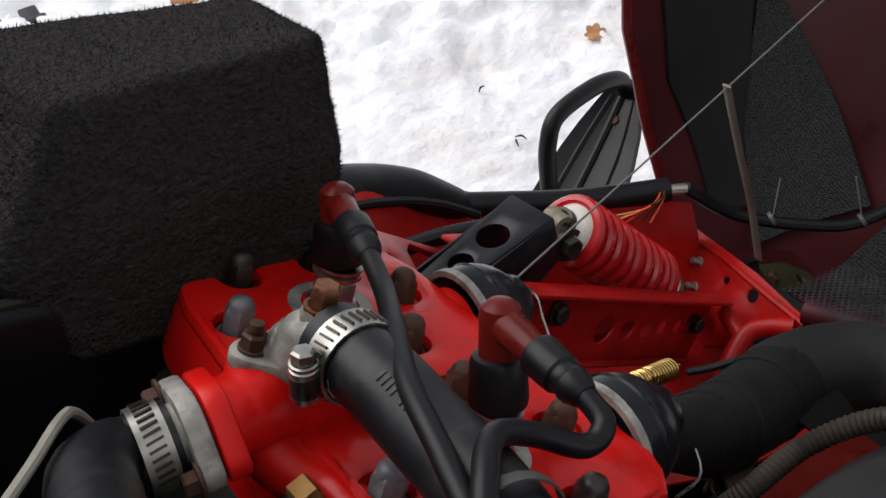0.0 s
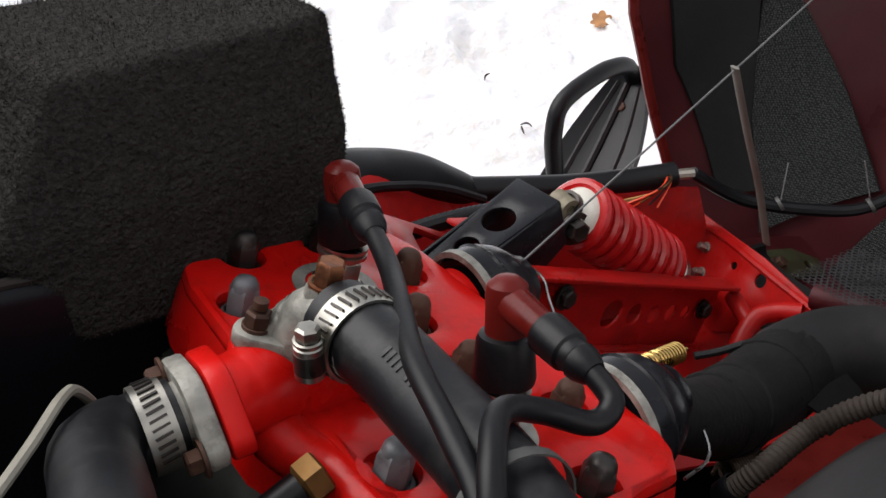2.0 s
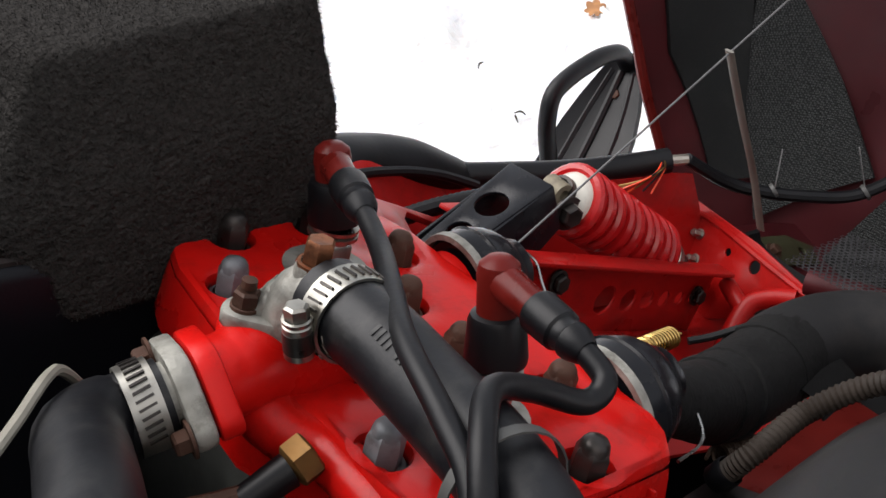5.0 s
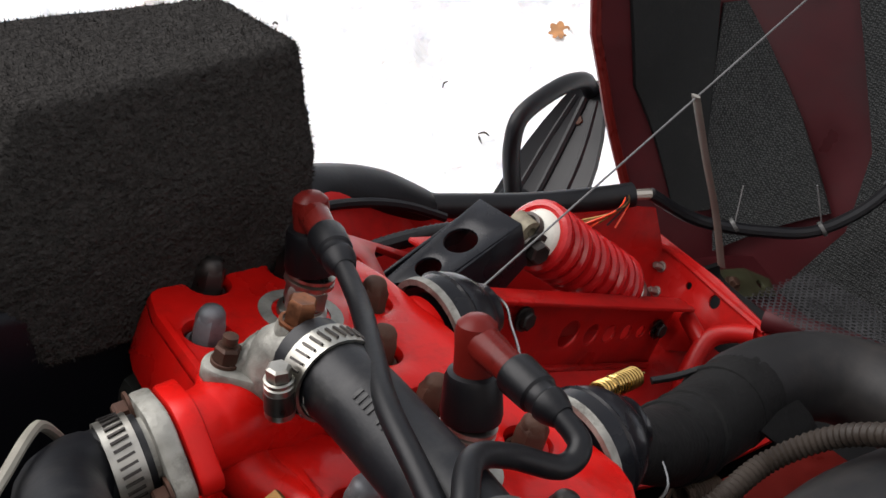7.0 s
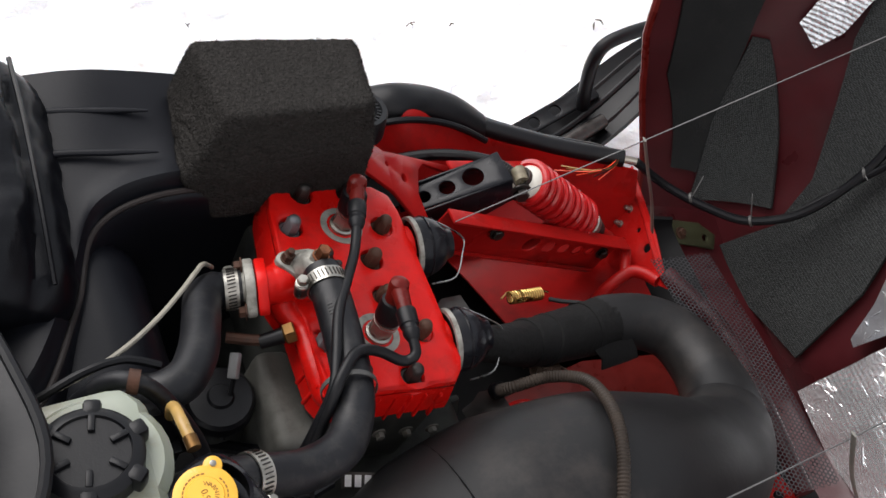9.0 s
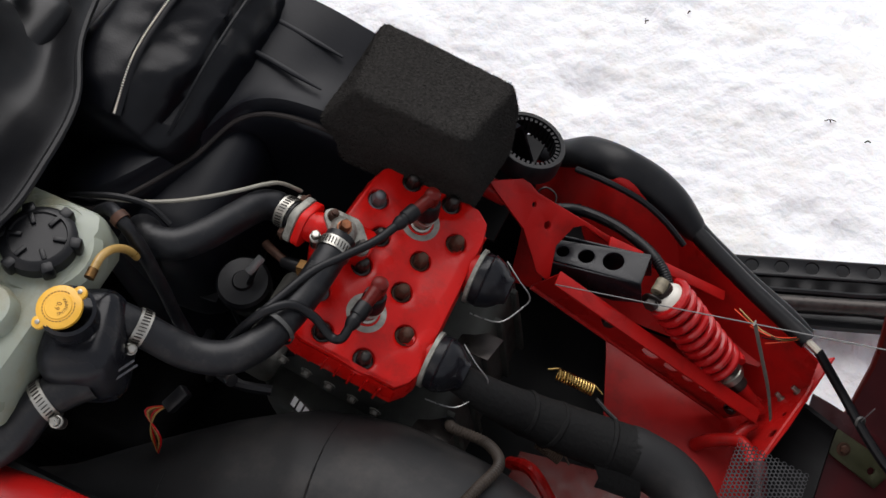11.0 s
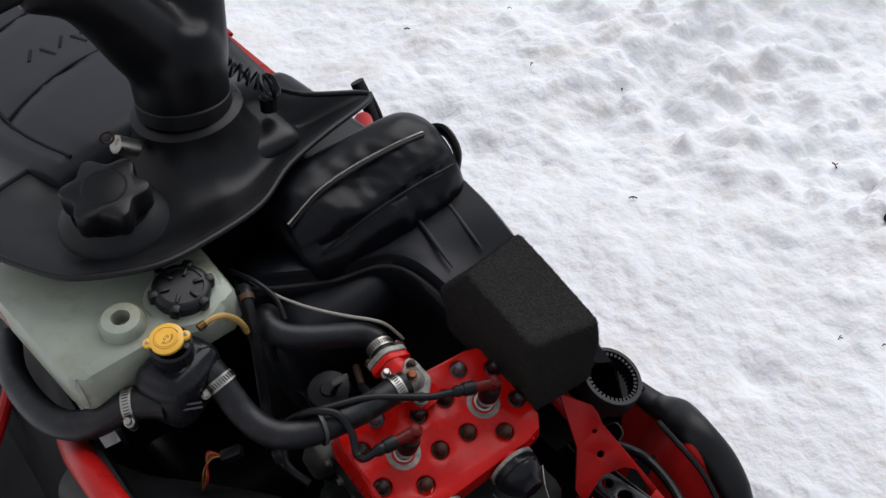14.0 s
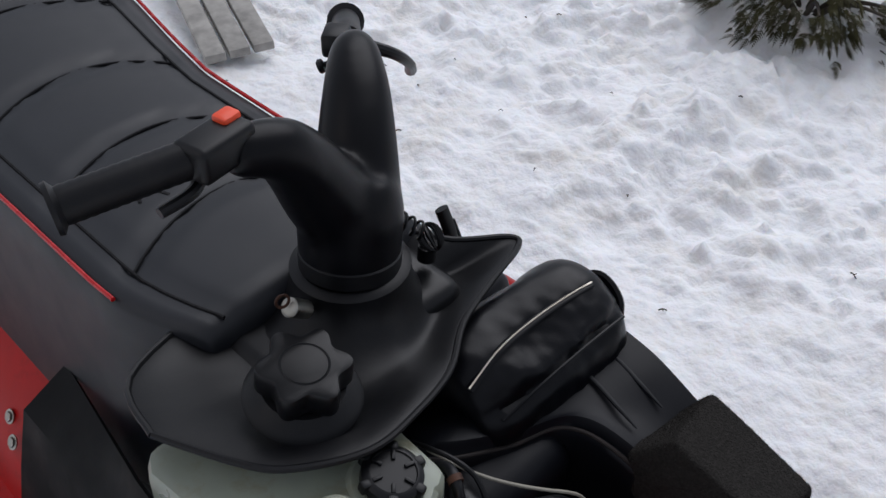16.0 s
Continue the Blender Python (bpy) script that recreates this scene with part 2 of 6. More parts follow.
WOOD = shade("weathered_wood", (0.30, 0.29, 0.27), 0.85, var=0.3, scale=20, bump=0.4, fine=120)
LEAF = shade("dry_oak_leaf", (0.34, 0.16, 0.06), 0.7, var=0.4, scale=40, bump=0.3)
TWIG = shade("dark_bark", (0.05, 0.04, 0.03), 0.9, var=0.3, scale=40, bump=0.3)
OLIVE = shade("olive_drab_bracket", (0.045, 0.047, 0.022), 0.5, metal=0.3, var=0.25, scale=40, bump=0.15, dirt=(0.03, 0.02, 0.014), dirt_amount=0.6, dirt_scale=60)
CEDAR = shade("cedar_foliage", (0.036, 0.034, 0.011), 0.7, spec=0.2, var=0.5, scale=8, bump=0.2)
SNOW = shade("trodden_snow", (0.81, 0.82, 0.835), 0.65, var=0.05, scale=6.0, bump=0.7, fine=48, spec=0.25, dirt=(0.62, 0.57, 0.48), dirt_amount=0.5, dirt_scale=5.5, dist=0.010)
SNOW.node_tree.nodes["Principled BSDF"].inputs["Subsurface Weight"].default_value = 0.3
SNOW.node_tree.nodes["Principled BSDF"].inputs["Subsurface Radius"].default_value = (0.03, 0.04, 0.05)
SNOW.node_tree.nodes["Principled BSDF"].inputs["Subsurface Scale"].default_value = 0.3


# ---------------------------------------------------------------- mesh helpers
def thing(name, at=(0, 0, 0), label="", category="", group="", kind=""):
    ob = new(name)
    ob.empty_display_size = 0.02
    ob.location = at
    return tagged(ob, label, category, group, kind)


def part(name, bm, material, parent=None, label="", sharp=35, smooth=True):
    me = bpy.data.meshes.new(name)
    bmesh.ops.recalc_face_normals(bm, faces=bm.faces)
    bm.to_mesh(me)
    bm.free()
    me.materials.append(material)
    if smooth:
        me.polygons.foreach_set("use_smooth", [True] * len(me.polygons))
        me.set_sharp_from_angle(angle=radians(sharp))
    ob = new(name, me)
    if parent is not None:
        ob.parent = parent
        if parent.type == "EMPTY":
            ob.matrix_parent_inverse = Matrix.Translation(-parent.location)
    return tagged(ob, label)


def curve_points(pts, n):
    p = [Vector(q) for q in pts]
    if len(p) == 2:
        return [p[0].lerp(p[1], i / n) for i in range(n + 1)]
    out = []
    for i in range(len(p) - 1):
        a, b, c, d = p[max(i - 1, 0)], p[i], p[i + 1], p[min(i + 2, len(p) - 1)]
        for k in range(n):
            t = k / n
            out.append(0.5 * (2 * b + (c - a) * t + (2 * a - 5 * b + 4 * c - d) * t * t + (3 * b - a - 3 * c + d) * t ** 3))
    out.append(p[-1])
    return out


def tube(pts, r, segs=14, n=8, flat=1.0, up=None, bm=None, caps=True, raw=False):
    """A tube along a smooth line; r is one radius or one for each given point."""
    bm = bm or bmesh.new()
    line = [Vector(q) for q in pts] if raw else curve_points(pts, n)
    if isinstance(r, (int, float)):
        radii = [r] * len(line)
    else:
        radii = [float(q) for q in np.interp(np.linspace(0, len(r) - 1, len(line)), range(len(r)), r)]
    rings, side = [], None
    for i, c in enumerate(line):
        d = (line[min(i + 1, len(line) - 1)] - line[max(i - 1, 0)]).normalized()
        if side is None:
            ref = Vector(up) if up else (Vector((0, 0, 1)) if abs(d.z) < 0.9 else Vector((1, 0, 0)))
            side = d.cross(ref).normalized()
        side = (side - d * side.dot(d)).normalized()
        top = side.cross(d)
        rings.append([bm.verts.new(c + radii[i] * (side * math.cos(2 * math.pi * k / segs) + flat * top * math.sin(2 * math.pi * k / segs))) for k in range(segs)])
    for a, b in zip(rings, rings[1:]):
        for k in range(segs):
            bm.faces.new((a[k], a[(k + 1) % segs], b[(k + 1) % segs], b[k]))
    if caps:
        bm.faces.new(rings[0])
        bm.faces.new(rings[-1])
    return bm


def axis_frame(at, direction, spin=0):
    d = Vector(direction).normalized()
    return Matrix.Translation(at) @ d.to_track_quat("Z", "Y").to_matrix().to_4x4() @ pose(0, 0, 0, 0, 0, spin)


def lathe(profile, m=Matrix(), segs=24, bm=None, closed=False):
    """Turns (radius, height) pairs round the z axis of m."""
    bm = bm or bmesh.new()
    rings = []
    for r, z in profile:
        if r < 1e-6:
            rings.append([bm.verts.new(m @ Vector((0, 0, z)))])
        else:
            rings.append([bm.verts.new(m @ Vector((r * math.cos(2 * math.pi * k / segs), r * math.sin(2 * math.pi * k / segs), z))) for k in range(segs)])
    pairs = list(zip(rings, rings[1:])) + ([(rings[-1], rings[0])] if closed else [])
    for a, b in pairs:
        for k in range(segs):
            k2 = (k + 1) % segs
            f = [a[k % len(a)], a[k2 % len(a)], b[k2 % len(b)], b[k % len(b)]]
            u = list(dict.fromkeys(f))
            if len(u) > 2:
                bm.faces.new(u)
    return bm


def prism(outline, thick, m=Matrix(), bevel=0.0, holes=(), bm=None):
    """A plate from a 2D outline in the xy plane of m, thick along +z, with round holes (x, y, r)."""
    own = bmesh.new()
    loops = [[Vector((x, y, 0)) for x, y in outline]]
    for hx, hy, hr in holes:
        loops.append([Vector((hx + hr * math.cos(2 * math.pi * k / 20), hy + hr * math.sin(2 * math.pi * k / 20), 0)) for k in range(20)])
    edges = []
    for lp in loops:
        vs = [own.verts.new(v) for v in lp]
        edges += [own.edges.new((vs[i], vs[(i + 1) % len(vs)])) for i in range(len(vs))]
    if len(loops) == 1:
        own.faces.new(own.verts)
    else:
        bmesh.ops.triangle_fill(own, use_beauty=True, edges=edges, normal=(0, 0, 1))
    ex = bmesh.ops.extrude_face_region(own, geom=own.faces[:])
    bmesh.ops.translate(own, verts=[v for v in ex["geom"] if isinstance(v, bmesh.types.BMVert)], vec=(0, 0, thick))
    if bevel:
        bmesh.ops.recalc_face_normals(own, faces=own.faces)
        sharp = [e for e in own.edges if len(e.link_faces) == 2 and e.calc_face_angle(0) > 0.6]
        bmesh.ops.bevel(own, geom=sharp, offset=bevel, segments=2, affect="EDGES", profile=0.5)
    bmesh.ops.transform(own, matrix=m, verts=own.verts)
    return join(bm, own)


def join(bm, own):
    if bm is None:
        return own
    me = bpy.data.meshes.new("tmp")
    own.to_mesh(me)
    own.free()
    bm.from_mesh(me)
    bpy.data.meshes.remove(me)
    return bm


def box(sx, sy, sz, m=Matrix(), bevel=0.004, seg=2, taper=1.0, bm=None):
    """A rounded box standing on the xy plane of m; taper scales its top."""
    own = bmesh.new()
    bmesh.ops.create_cube(own, size=1)
    for v in own.verts:
        k = taper if v.co.z > 0 else 1
        v.co = Vector((v.co.x * sx * k, v.co.y * sy * k, (v.co.z + 0.5) * sz))
    if bevel:
        bmesh.ops.bevel(own, geom=own.edges[:], offset=bevel, segments=seg, affect="EDGES", profile=0.5)
    bmesh.ops.transform(own, matrix=m, verts=own.verts)
    return join(bm, own)


def sheet(rows, thick=0.0, bm=None, close=False):
    """A surface through rows of points, thickened along its normals."""
    own = bmesh.new()
    vs = [[own.verts.new(p) for p in r] for r in rows]
    for a, b in zip(vs, vs[1:]):
        m = len(a)
        for k in range(m if close else m - 1):
            own.faces.new((a[k], a[(k + 1) % m], b[(k + 1) % m], b[k]))
    if thick:
        bmesh.ops.recalc_face_normals(own, faces=own.faces)
        bmesh.ops.solidify(own, geom=own.faces[:], thickness=thick)
    return join(bm, own)


def bolt(m, r=0.007, h=0.007, washer=1.5, bm=None):
    """A hex head on a washer, on the xy plane of m."""
    bm = bm or bmesh.new()
    lathe([(0, 0), (r * washer, 0), (r * washer, r * 0.25), (r * 1.02, r * 0.3)], m, 18, bm)
    lathe([(r, r * 0.25), (r, h * 0.86), (r * 0.82, h), (0, h)], m, 6, bm)
    return bm


def clamp(at, direction, r, parent, width=0.012, screw=(0, 0, 1), name="hose_clamp"):
    """A worm-drive hose clamp: slotted band and screw housing."""
    m = axis_frame(at, direction)
    band = lathe([(r, -width / 2), (r + 0.0012, -width / 2), (r + 0.0012, width / 2), (r, width / 2)], m, 28, closed=True)
    ob = part(name, band, STEEL, parent, "slotted steel hose clamp")
    slots = bmesh.new()
    for k in range(24):
        a = 2 * math.pi * k / 34
        box(0.0010, width * 0.58, 0.0008, m @ pose(0, 0, 0, 0, 0, math.degrees(a)) @ Matrix.Translation((r + 0.0012, 0, 0)) @ pose(0, 0, 0, 90, 0, 90) @ pose(0, 0, 0, 0, 0, 9), 0, bm=slots)
    part("slot", slots, DARK_STEEL, ob)["kind"] = "stuff"
    s = Vector(screw)
    d = Vector(direction).normalized()
    s = (s - d * s.dot(d)).normalized()
    t = d.cross(s)
    t = t if t.z > 0 else -t
    house = axis_frame(Vector(at) + s * (r + 0.0045) - t * 0.010, t)
    b = lathe([(0, 0), (0.0045, 0), (0.0058, 0.001), (0.0058, 0.015), (0.0045, 0.016), (0, 0.016)], house, 16)
    part("screw_housing", b, STEEL, ob)
    part("window", lathe([(0.0057, 0.0035), (0.0060, 0.0036), (0.0060, 0.0125), (0.0057, 0.0126)], house, 16), DARK_STEEL, ob)
    b = lathe([(0.0052, 0.0155), (0.0058, 0.0165), (0.0058, 0.0175), (0.0048, 0.0178)], house, 16)
    lathe([(0.0048, 0.0175), (0.0048, 0.0225), (0.0036, 0.0235), (0, 0.0235)], house, 6, b)
    part("screw", b, STEEL, ob)
    return ob


# ---------------------------------------------------------------- ground
def snow_height(x, y):
    p = Vector((x, y, 0))
    near = min(1.0, max(0.0, 1 - max(-2.7 - x, x - 1.0, 0.45 - y, y - 2.7, 0) / (1.0 + 0.6 * noise.noise(p * 2.3))))
    h = 0.050 * noise.noise(p * 1.3) + 0.014 * (1 - near) * (noise.noise(p * 4.1) + 0.7 * noise.noise(p * 8.3)) + 0.030 * near * noise.noise(p * 3.1 + Vector((9, 3, 1)))
    rough = min(1.0, max(0.3, 0.62 + 0.9 * noise.noise(p * 0.8 + Vector((4, 4, 4))) + 0.35 * (y - 1.0))) * min(1.0, max(0.25, (y - 0.5) / 0.7)) * near
    h += rough * (0.040 * abs(noise.noise(p * 4.3)) + 0.018 * noise.noise(p * 9.0 + Vector((2, 7, 0))))
    for k, (f, amp) in enumerate(((4.3, 0.060), (9.1, 0.046), (16.3, 0.036), (29.0, 0.026))):
        q = p * f + 0.55 * Vector((noise.noise(p * f * 0.8 + Vector((k, 3, 1))), noise.noise(p * f * 0.8 + Vector((7, k, 2))), 0))
        d, near_pts = noise.voronoi(q + Vector((0, 0, k * 1.7)))
        clod = max(0.0, noise.noise(near_pts[0] * 3.9) + 0.04)
        flank = min(1.0, (d[1] - d[0]) * 3.4)
        tilt = 0.6 * noise.noise(near_pts[0] * 7.7) * (q.x - near_pts[0].x)
        h += amp * rough * clod * (flank * flank * (3 - 2 * flank)) * (1.0 + tilt)
    h += near * (0.009 * rough * noise.noise(p * 19.0) + 0.007 * noise.noise(p * 37.0) + 0.0035 * noise.noise(p * 75.0))
    d3 = noise.voronoi(p * 3.3 + Vector((1, 8, 0)))[0]
    h -= 0.03 * near * max(0.0, 0.22 - d3[0]) / 0.22
    return h - 0.015 + 0.12 * max(0.0, y - 1.9)


def snow_ground():
    axis = sorted(set([round(v, 4) for v in np.concatenate([np.arange(-3.0, 1.3, 0.0125), np.arange(-9, -5.0, 0.2), np.arange(-5, -3.0, 0.05), np.arange(1.3, 3.6, 0.05), np.arange(3.6, 9, 0.2)])] + [-2500, -600, -150, -40, -18, 18, 40, 150, 600, 2500]))
    ays = sorted(set([round(v, 4) for v in np.concatenate([np.arange(0.35, 3.0, 0.0125), np.arange(-9, -2.6, 0.2), np.arange(-2.6, 0.35, 0.05), np.arange(3.0, 5.0, 0.05), np.arange(5.0, 9, 0.2)])] + [-2500, -600, -150, -40, -18, 18, 40, 150, 600, 2500]))
    verts = [(x, y, snow_height(x, y) if abs(x) < 9 and abs(y) < 9 else 0.9 * (y > 9)) for y in ays for x in axis]
    w = len(axis)
    faces = [(j * w + i, j * w + i + 1, (j + 1) * w + i + 1, (j + 1) * w + i) for j in range(len(ays) - 1) for i in range(w - 1)]
    me = bpy.data.meshes.new("ground")
    me.from_pydata(verts, [], faces)
    me.materials.append(SNOW)
    me.polygons.foreach_set("use_smooth", [True] * len(me.polygons))
    tagged(new("ground", me), "white trodden snow with lumps and footprints", "snow", kind="structure")


snow_ground()
# ---------------------------------------------------------------- engine
HEAD = pose(0.016, 0, 0.606, 0, 25, 0)


def H(u, v, w=0.0):
    return HEAD @ Vector((u, v, w))


def HM(u, v, w=0.0, spin=0):
    return HEAD @ pose(u, v, w, 0, 0, spin)


NUTS = [(-0.052, 0.059), (0.045, 0.061), (0.0195, 0.100), (0.0205, 0.021), (0.0195, -0.021), (0.045, -0.061), (0.019, -0.106), (-0.031, -0.018), (-0.030, 0.022), (-0.055, -0.066), (-0.030, 0.099), (-0.031, -0.103)]
engine = thing("engine", (0.016, 0, 0.2), "two-cylinder liquid-cooled engine with red-painted cylinder head", "engine")


def head_block():
    out = [(-0.069, 0.080), (-0.064, 0.096), (-0.052, 0.110), (0.050, 0.112), (0.066, 0.102), (0.071, 0.080), (0.0765, -0.092), (0.072, -0.104), (0.061, -0.117), (-0.046, -0.122), (-0.062, -0.117), (-0.0675, -0.106), (-0.0685, -0.062), (-0.069, -0.040), (-0.074, -0.028), (-0.079, -0.014), (-0.078, 0.006), (-0.073, 0.024)]
    bm = prism(out, 0.010, HM(0, 0, -0.010), 0.0042, [(u, v, 0.0108) for u, v in NUTS])
    rows = []
    for k, w in ((1.0, -0.0075), (1.02, -0.013), (1.045, -0.022), (1.07, -0.032), (1.08, -0.040)):
        rows.append([H(u * (1 + (k - 1) * (1.0 if u > 0 else 0.75)), v * (1 + (k - 1) * 0.35), w if v < 0.05 else w * 0.85) for u, v in out])
    sheet(rows, 0, bm, True)
    return bm


cyl_head = part("cylinder_head", head_block(), RED, engine, "red-painted finned head with recessed nuts", 30)
for k in range(13):
    part("rib", box(0.006, 0.004, 0.036, HM(0.0722, -0.096 + k * 0.0155, -0.046) @ pose(0, 0, 0, 0, -4, 0), 0.0015), RED, cyl_head)
for k in range(7):
    part("rib", box(0.003, 0.005, 0.034, HM(-0.044 + k * 0.0155, -0.1225, -0.046) @ pose(0, 0, 0, -4, 0, 0), 0.0015), RED, cyl_head)
for v in (-0.104, -0.084):
    part("rib", box(0.010, 0.004, 0.030, HM(-0.070, v, -0.040) @ pose(0, 0, 0, 0, 8, 0), 0.0018), RED, cyl_head)
# rounded water jacket along the intake side
jk = tube([H(-0.072, -0.004, -0.012), H(-0.0775, -0.016, -0.010), H(-0.074, -0.030, -0.0125), H(-0.066, -0.044, -0.0135), H(-0.0635, -0.066, -0.014), H(-0.0625, -0.090, -0.016), H(-0.060, -0.108, -0.020), H(-0.052, -0.118, -0.026)], [0.010, 0.0135, 0.0125, 0.0115, 0.0115, 0.0115, 0.011, 0.007], 20, 6)
part("water_jacket", jk, RED, engine, "red rounded water jacket")
for i, (u, v) in enumerate(NUTS):
    grey = i in (0, 9)
    b = lathe([(0.0106, -0.0078), (0.0, -0.0078)], HM(u, v), 18)
    nm = HM(u, v, -0.0078, 17 * i)
    lathe([(0.0098, 0), (0.0098, 0.002), (0.0082, 0.0025)], nm, 20, b)
    lathe([(0.0080, 0.002), (0.0080, 0.0135), (0.0068, 0.0160), (0.0062, 0.0165)], nm, 6, b)
    lathe([(0.0067, 0.0150), (0.0062, 0.0178), (0.0048, 0.0200), (0.0022, 0.0212), (0, 0.0214)], nm, 18, b)
    part("nut", b, ZINC if grey else (RUST if i in (4, 5, 3, 1) else DARK_STEEL), engine, "zinc-grey nut" if grey else "")
part("cylinder_block", box(0.135, 0.225, 0.10, HM(0.0, 0, -0.150), 0.008, taper=1.02), BLOCK, engine, "grimy cast cylinder block")
part("intake_casting", box(0.045, 0.10, 0.11, HM(-0.075, -0.088, -0.162), 0.012, 3), CASTING, engine, "grey cast intake side of the block")
for q in range(5):
    part("stud", bolt(HM(-0.052 + 0.028 * q, -0.1285, -0.062) @ pose(0, 0, 0, 90, 0, 0), 0.0045, 0.006), CASTING, engine)
crank = box(0.22, 0.27, 0.17, pose(-0.02, 0.0, 0.27, 0, 0, 0), 0.02, 3)
cc = part("crankcase", crank, BLOCK, engine)
for k in range(6):
    part("rib", box(0.235, 0.008, 0.15, pose(-0.02, -0.11 + k * 0.044, 0.28), 0.003), BLOCK, cc)
# red outlet neck at the rear of the head, with its flange
def local(q):
    return HEAD.to_3x3() @ Vector(q)


part("water_neck", tube([H(-0.035, 0.002, -0.010), H(-0.052, 0.000, -0.006), (-0.052, -0.008, 0.645), (-0.066, -0.011, 0.651), (-0.077, -0.012, 0.655)], [0.0235, 0.0215, 0.0185, 0.0172, 0.0170], 32, 8), RED, engine)
nz, nx = Vector((-0.98, 0.12, 0.12)).normalized(), Vector((0.05, 0.98, 0.19)).normalized()
ny = nz.cross(nx).normalized()
nx = ny.cross(nz)
nc = Vector((-0.0765, -0.012, 0.655))
NECK = Matrix(((nx.x, ny.x, nz.x, nc.x), (nx.y, ny.y, nz.y, nc.y), (nx.z, ny.z, nz.z, nc.z), (0, 0, 0, 1)))
def lens_outline(mid, end, gap):
    """Two-bolt flange: a round middle running out to two smaller ears."""
    th = math.acos((mid - end) / gap)
    arcs = ((mid, 0, th, math.pi - th), (end, -gap, math.pi - th, math.pi + th), (mid, 0, math.pi + th, 2 * math.pi - th), (end, gap, -th, th))
    return [(c + rr * math.cos(a + (b_ - a) * k / 6), rr * math.sin(a + (b_ - a) * k / 6)) for rr, c, a, b_ in arcs for k in range(7)]


DIAMOND = lens_outline(0.0225, 0.0095, 0.0250)
part("neck_flange", prism([(x * 0.76, y * 0.80) for x, y in DIAMOND], 0.0095, NECK @ pose(0, 0, -0.0075), 0.0016), RED, engine)
fl = part("outlet_flange", prism([(x * 0.78, y * 0.82) for x, y in DIAMOND], 0.009, NECK @ pose(0, 0, 0.003), 0.002), ALU, engine, "chipped bare aluminium outlet flange")
part("spigot", lathe([(0.014, 0), (0.014, 0.03), (0.012, 0.03)], NECK @ pose(0, 0, 0.01), 24), ALU, fl)
for sx in (-0.021, 0.021):
    part("bolt", bolt(NECK @ pose(sx, 0, 0.012), 0.0052, 0.007), RUST, fl)
# thermostat housing
HW = (H(0, 0, 1) - H(0, 0, 0)).normalized()
HD = HM(-0.0620, -0.0062, 0.0165, -18)
LENS = lens_outline(0.0188, 0.0092, 0.0218)
part("thermostat_boss", prism([(x * 1.02, y * 1.04) for x, y in LENS], 0.027, HD @ pose(0, 0, -0.0220), 0.002), RED, engine)
hous = prism(LENS, 0.0075, HD @ pose(0, 0, 0.0045), 0.0016)
tube([H(-0.0655, -0.0065, 0.012), H(-0.0655, -0.0085, 0.026), H(-0.065, -0.013, 0.037), H(-0.064, -0.022, 0.0425), H(-0.063, -0.040, 0.0445)], [0.0158, 0.0150, 0.0136, 0.0130, 0.0136], 22, 7, bm=hous)
tube([H(-0.0775, 0.0, 0.024), H(-0.068, -0.007, 0.035)], [0.007, 0.010], 14, bm=hous)
lathe([(0.0092, 0), (0.0085, 0.006), (0.0078, 0.010), (0, 0.010)], axis_frame(H(-0.0655, -0.0165, 0.0445), HW), 18, hous)
lathe([(0.0125, 0), (0.0160, 0.002), (0.0160, 0.0045), (0.0138, 0.006)], axis_frame(H(-0.063, -0.041, 0.0445), (0, -1, 0.03)), 24, hous)
for v in hous.verts:
    v.co += 0.0006 * Vector((noise.noise(v.co * 230), noise.noise(v.co * 230 + Vector((4, 0, 0))), noise.noise(v.co * 230 + Vector((0, 4, 0)))))
th = part("thermostat_housing", hous, ALU, engine, "corroded aluminium thermostat housing")
for q, mt in ((-0.0215, RUST), (0.0215, DARK_STEEL)):
    part("bolt", bolt(HD @ pose(q, 0, 0.0118), 0.0056, 0.008, 1.12), mt, th)
    part("stud_end", lathe([(0.0032, 0.009), (0.0032, 0.0125), (0, 0.0132)], HD @ pose(q, 0, 0.0118), 12), mt, th)
part("sensor", bolt(axis_frame(H(-0.0655, -0.0165, 0.0540), HW, 20), 0.0062, 0.0115, 1.25), COPPER, th, "tarnished copper temperature sensor")
sensor = lathe([(0, 0), (0.0085, 0), (0.0098, 0.001), (0.0098, 0.009), (0.0086, 0.010), (0.006, 0.011), (0.006, 0.02), (0, 0.02)], axis_frame((-0.056, -0.051, 0.633), (-1, -0.02, -0.12)), 6)
part("brass_fitting", sensor, BRASS, engine, "brass sensor fitting")
part("sensor_collar", tube([(-0.067, -0.0512, 0.6315), (-0.088, -0.051, 0.6305)], [0.0074, 0.0062], 14), RUBBER, engine, "black rubber collar")
part("sensor_lead", tube([(-0.080, -0.0515, 0.630), (-0.098, -0.047, 0.634), (-0.114, -0.041, 0.637)], 0.0050, 10), RUST, engine)

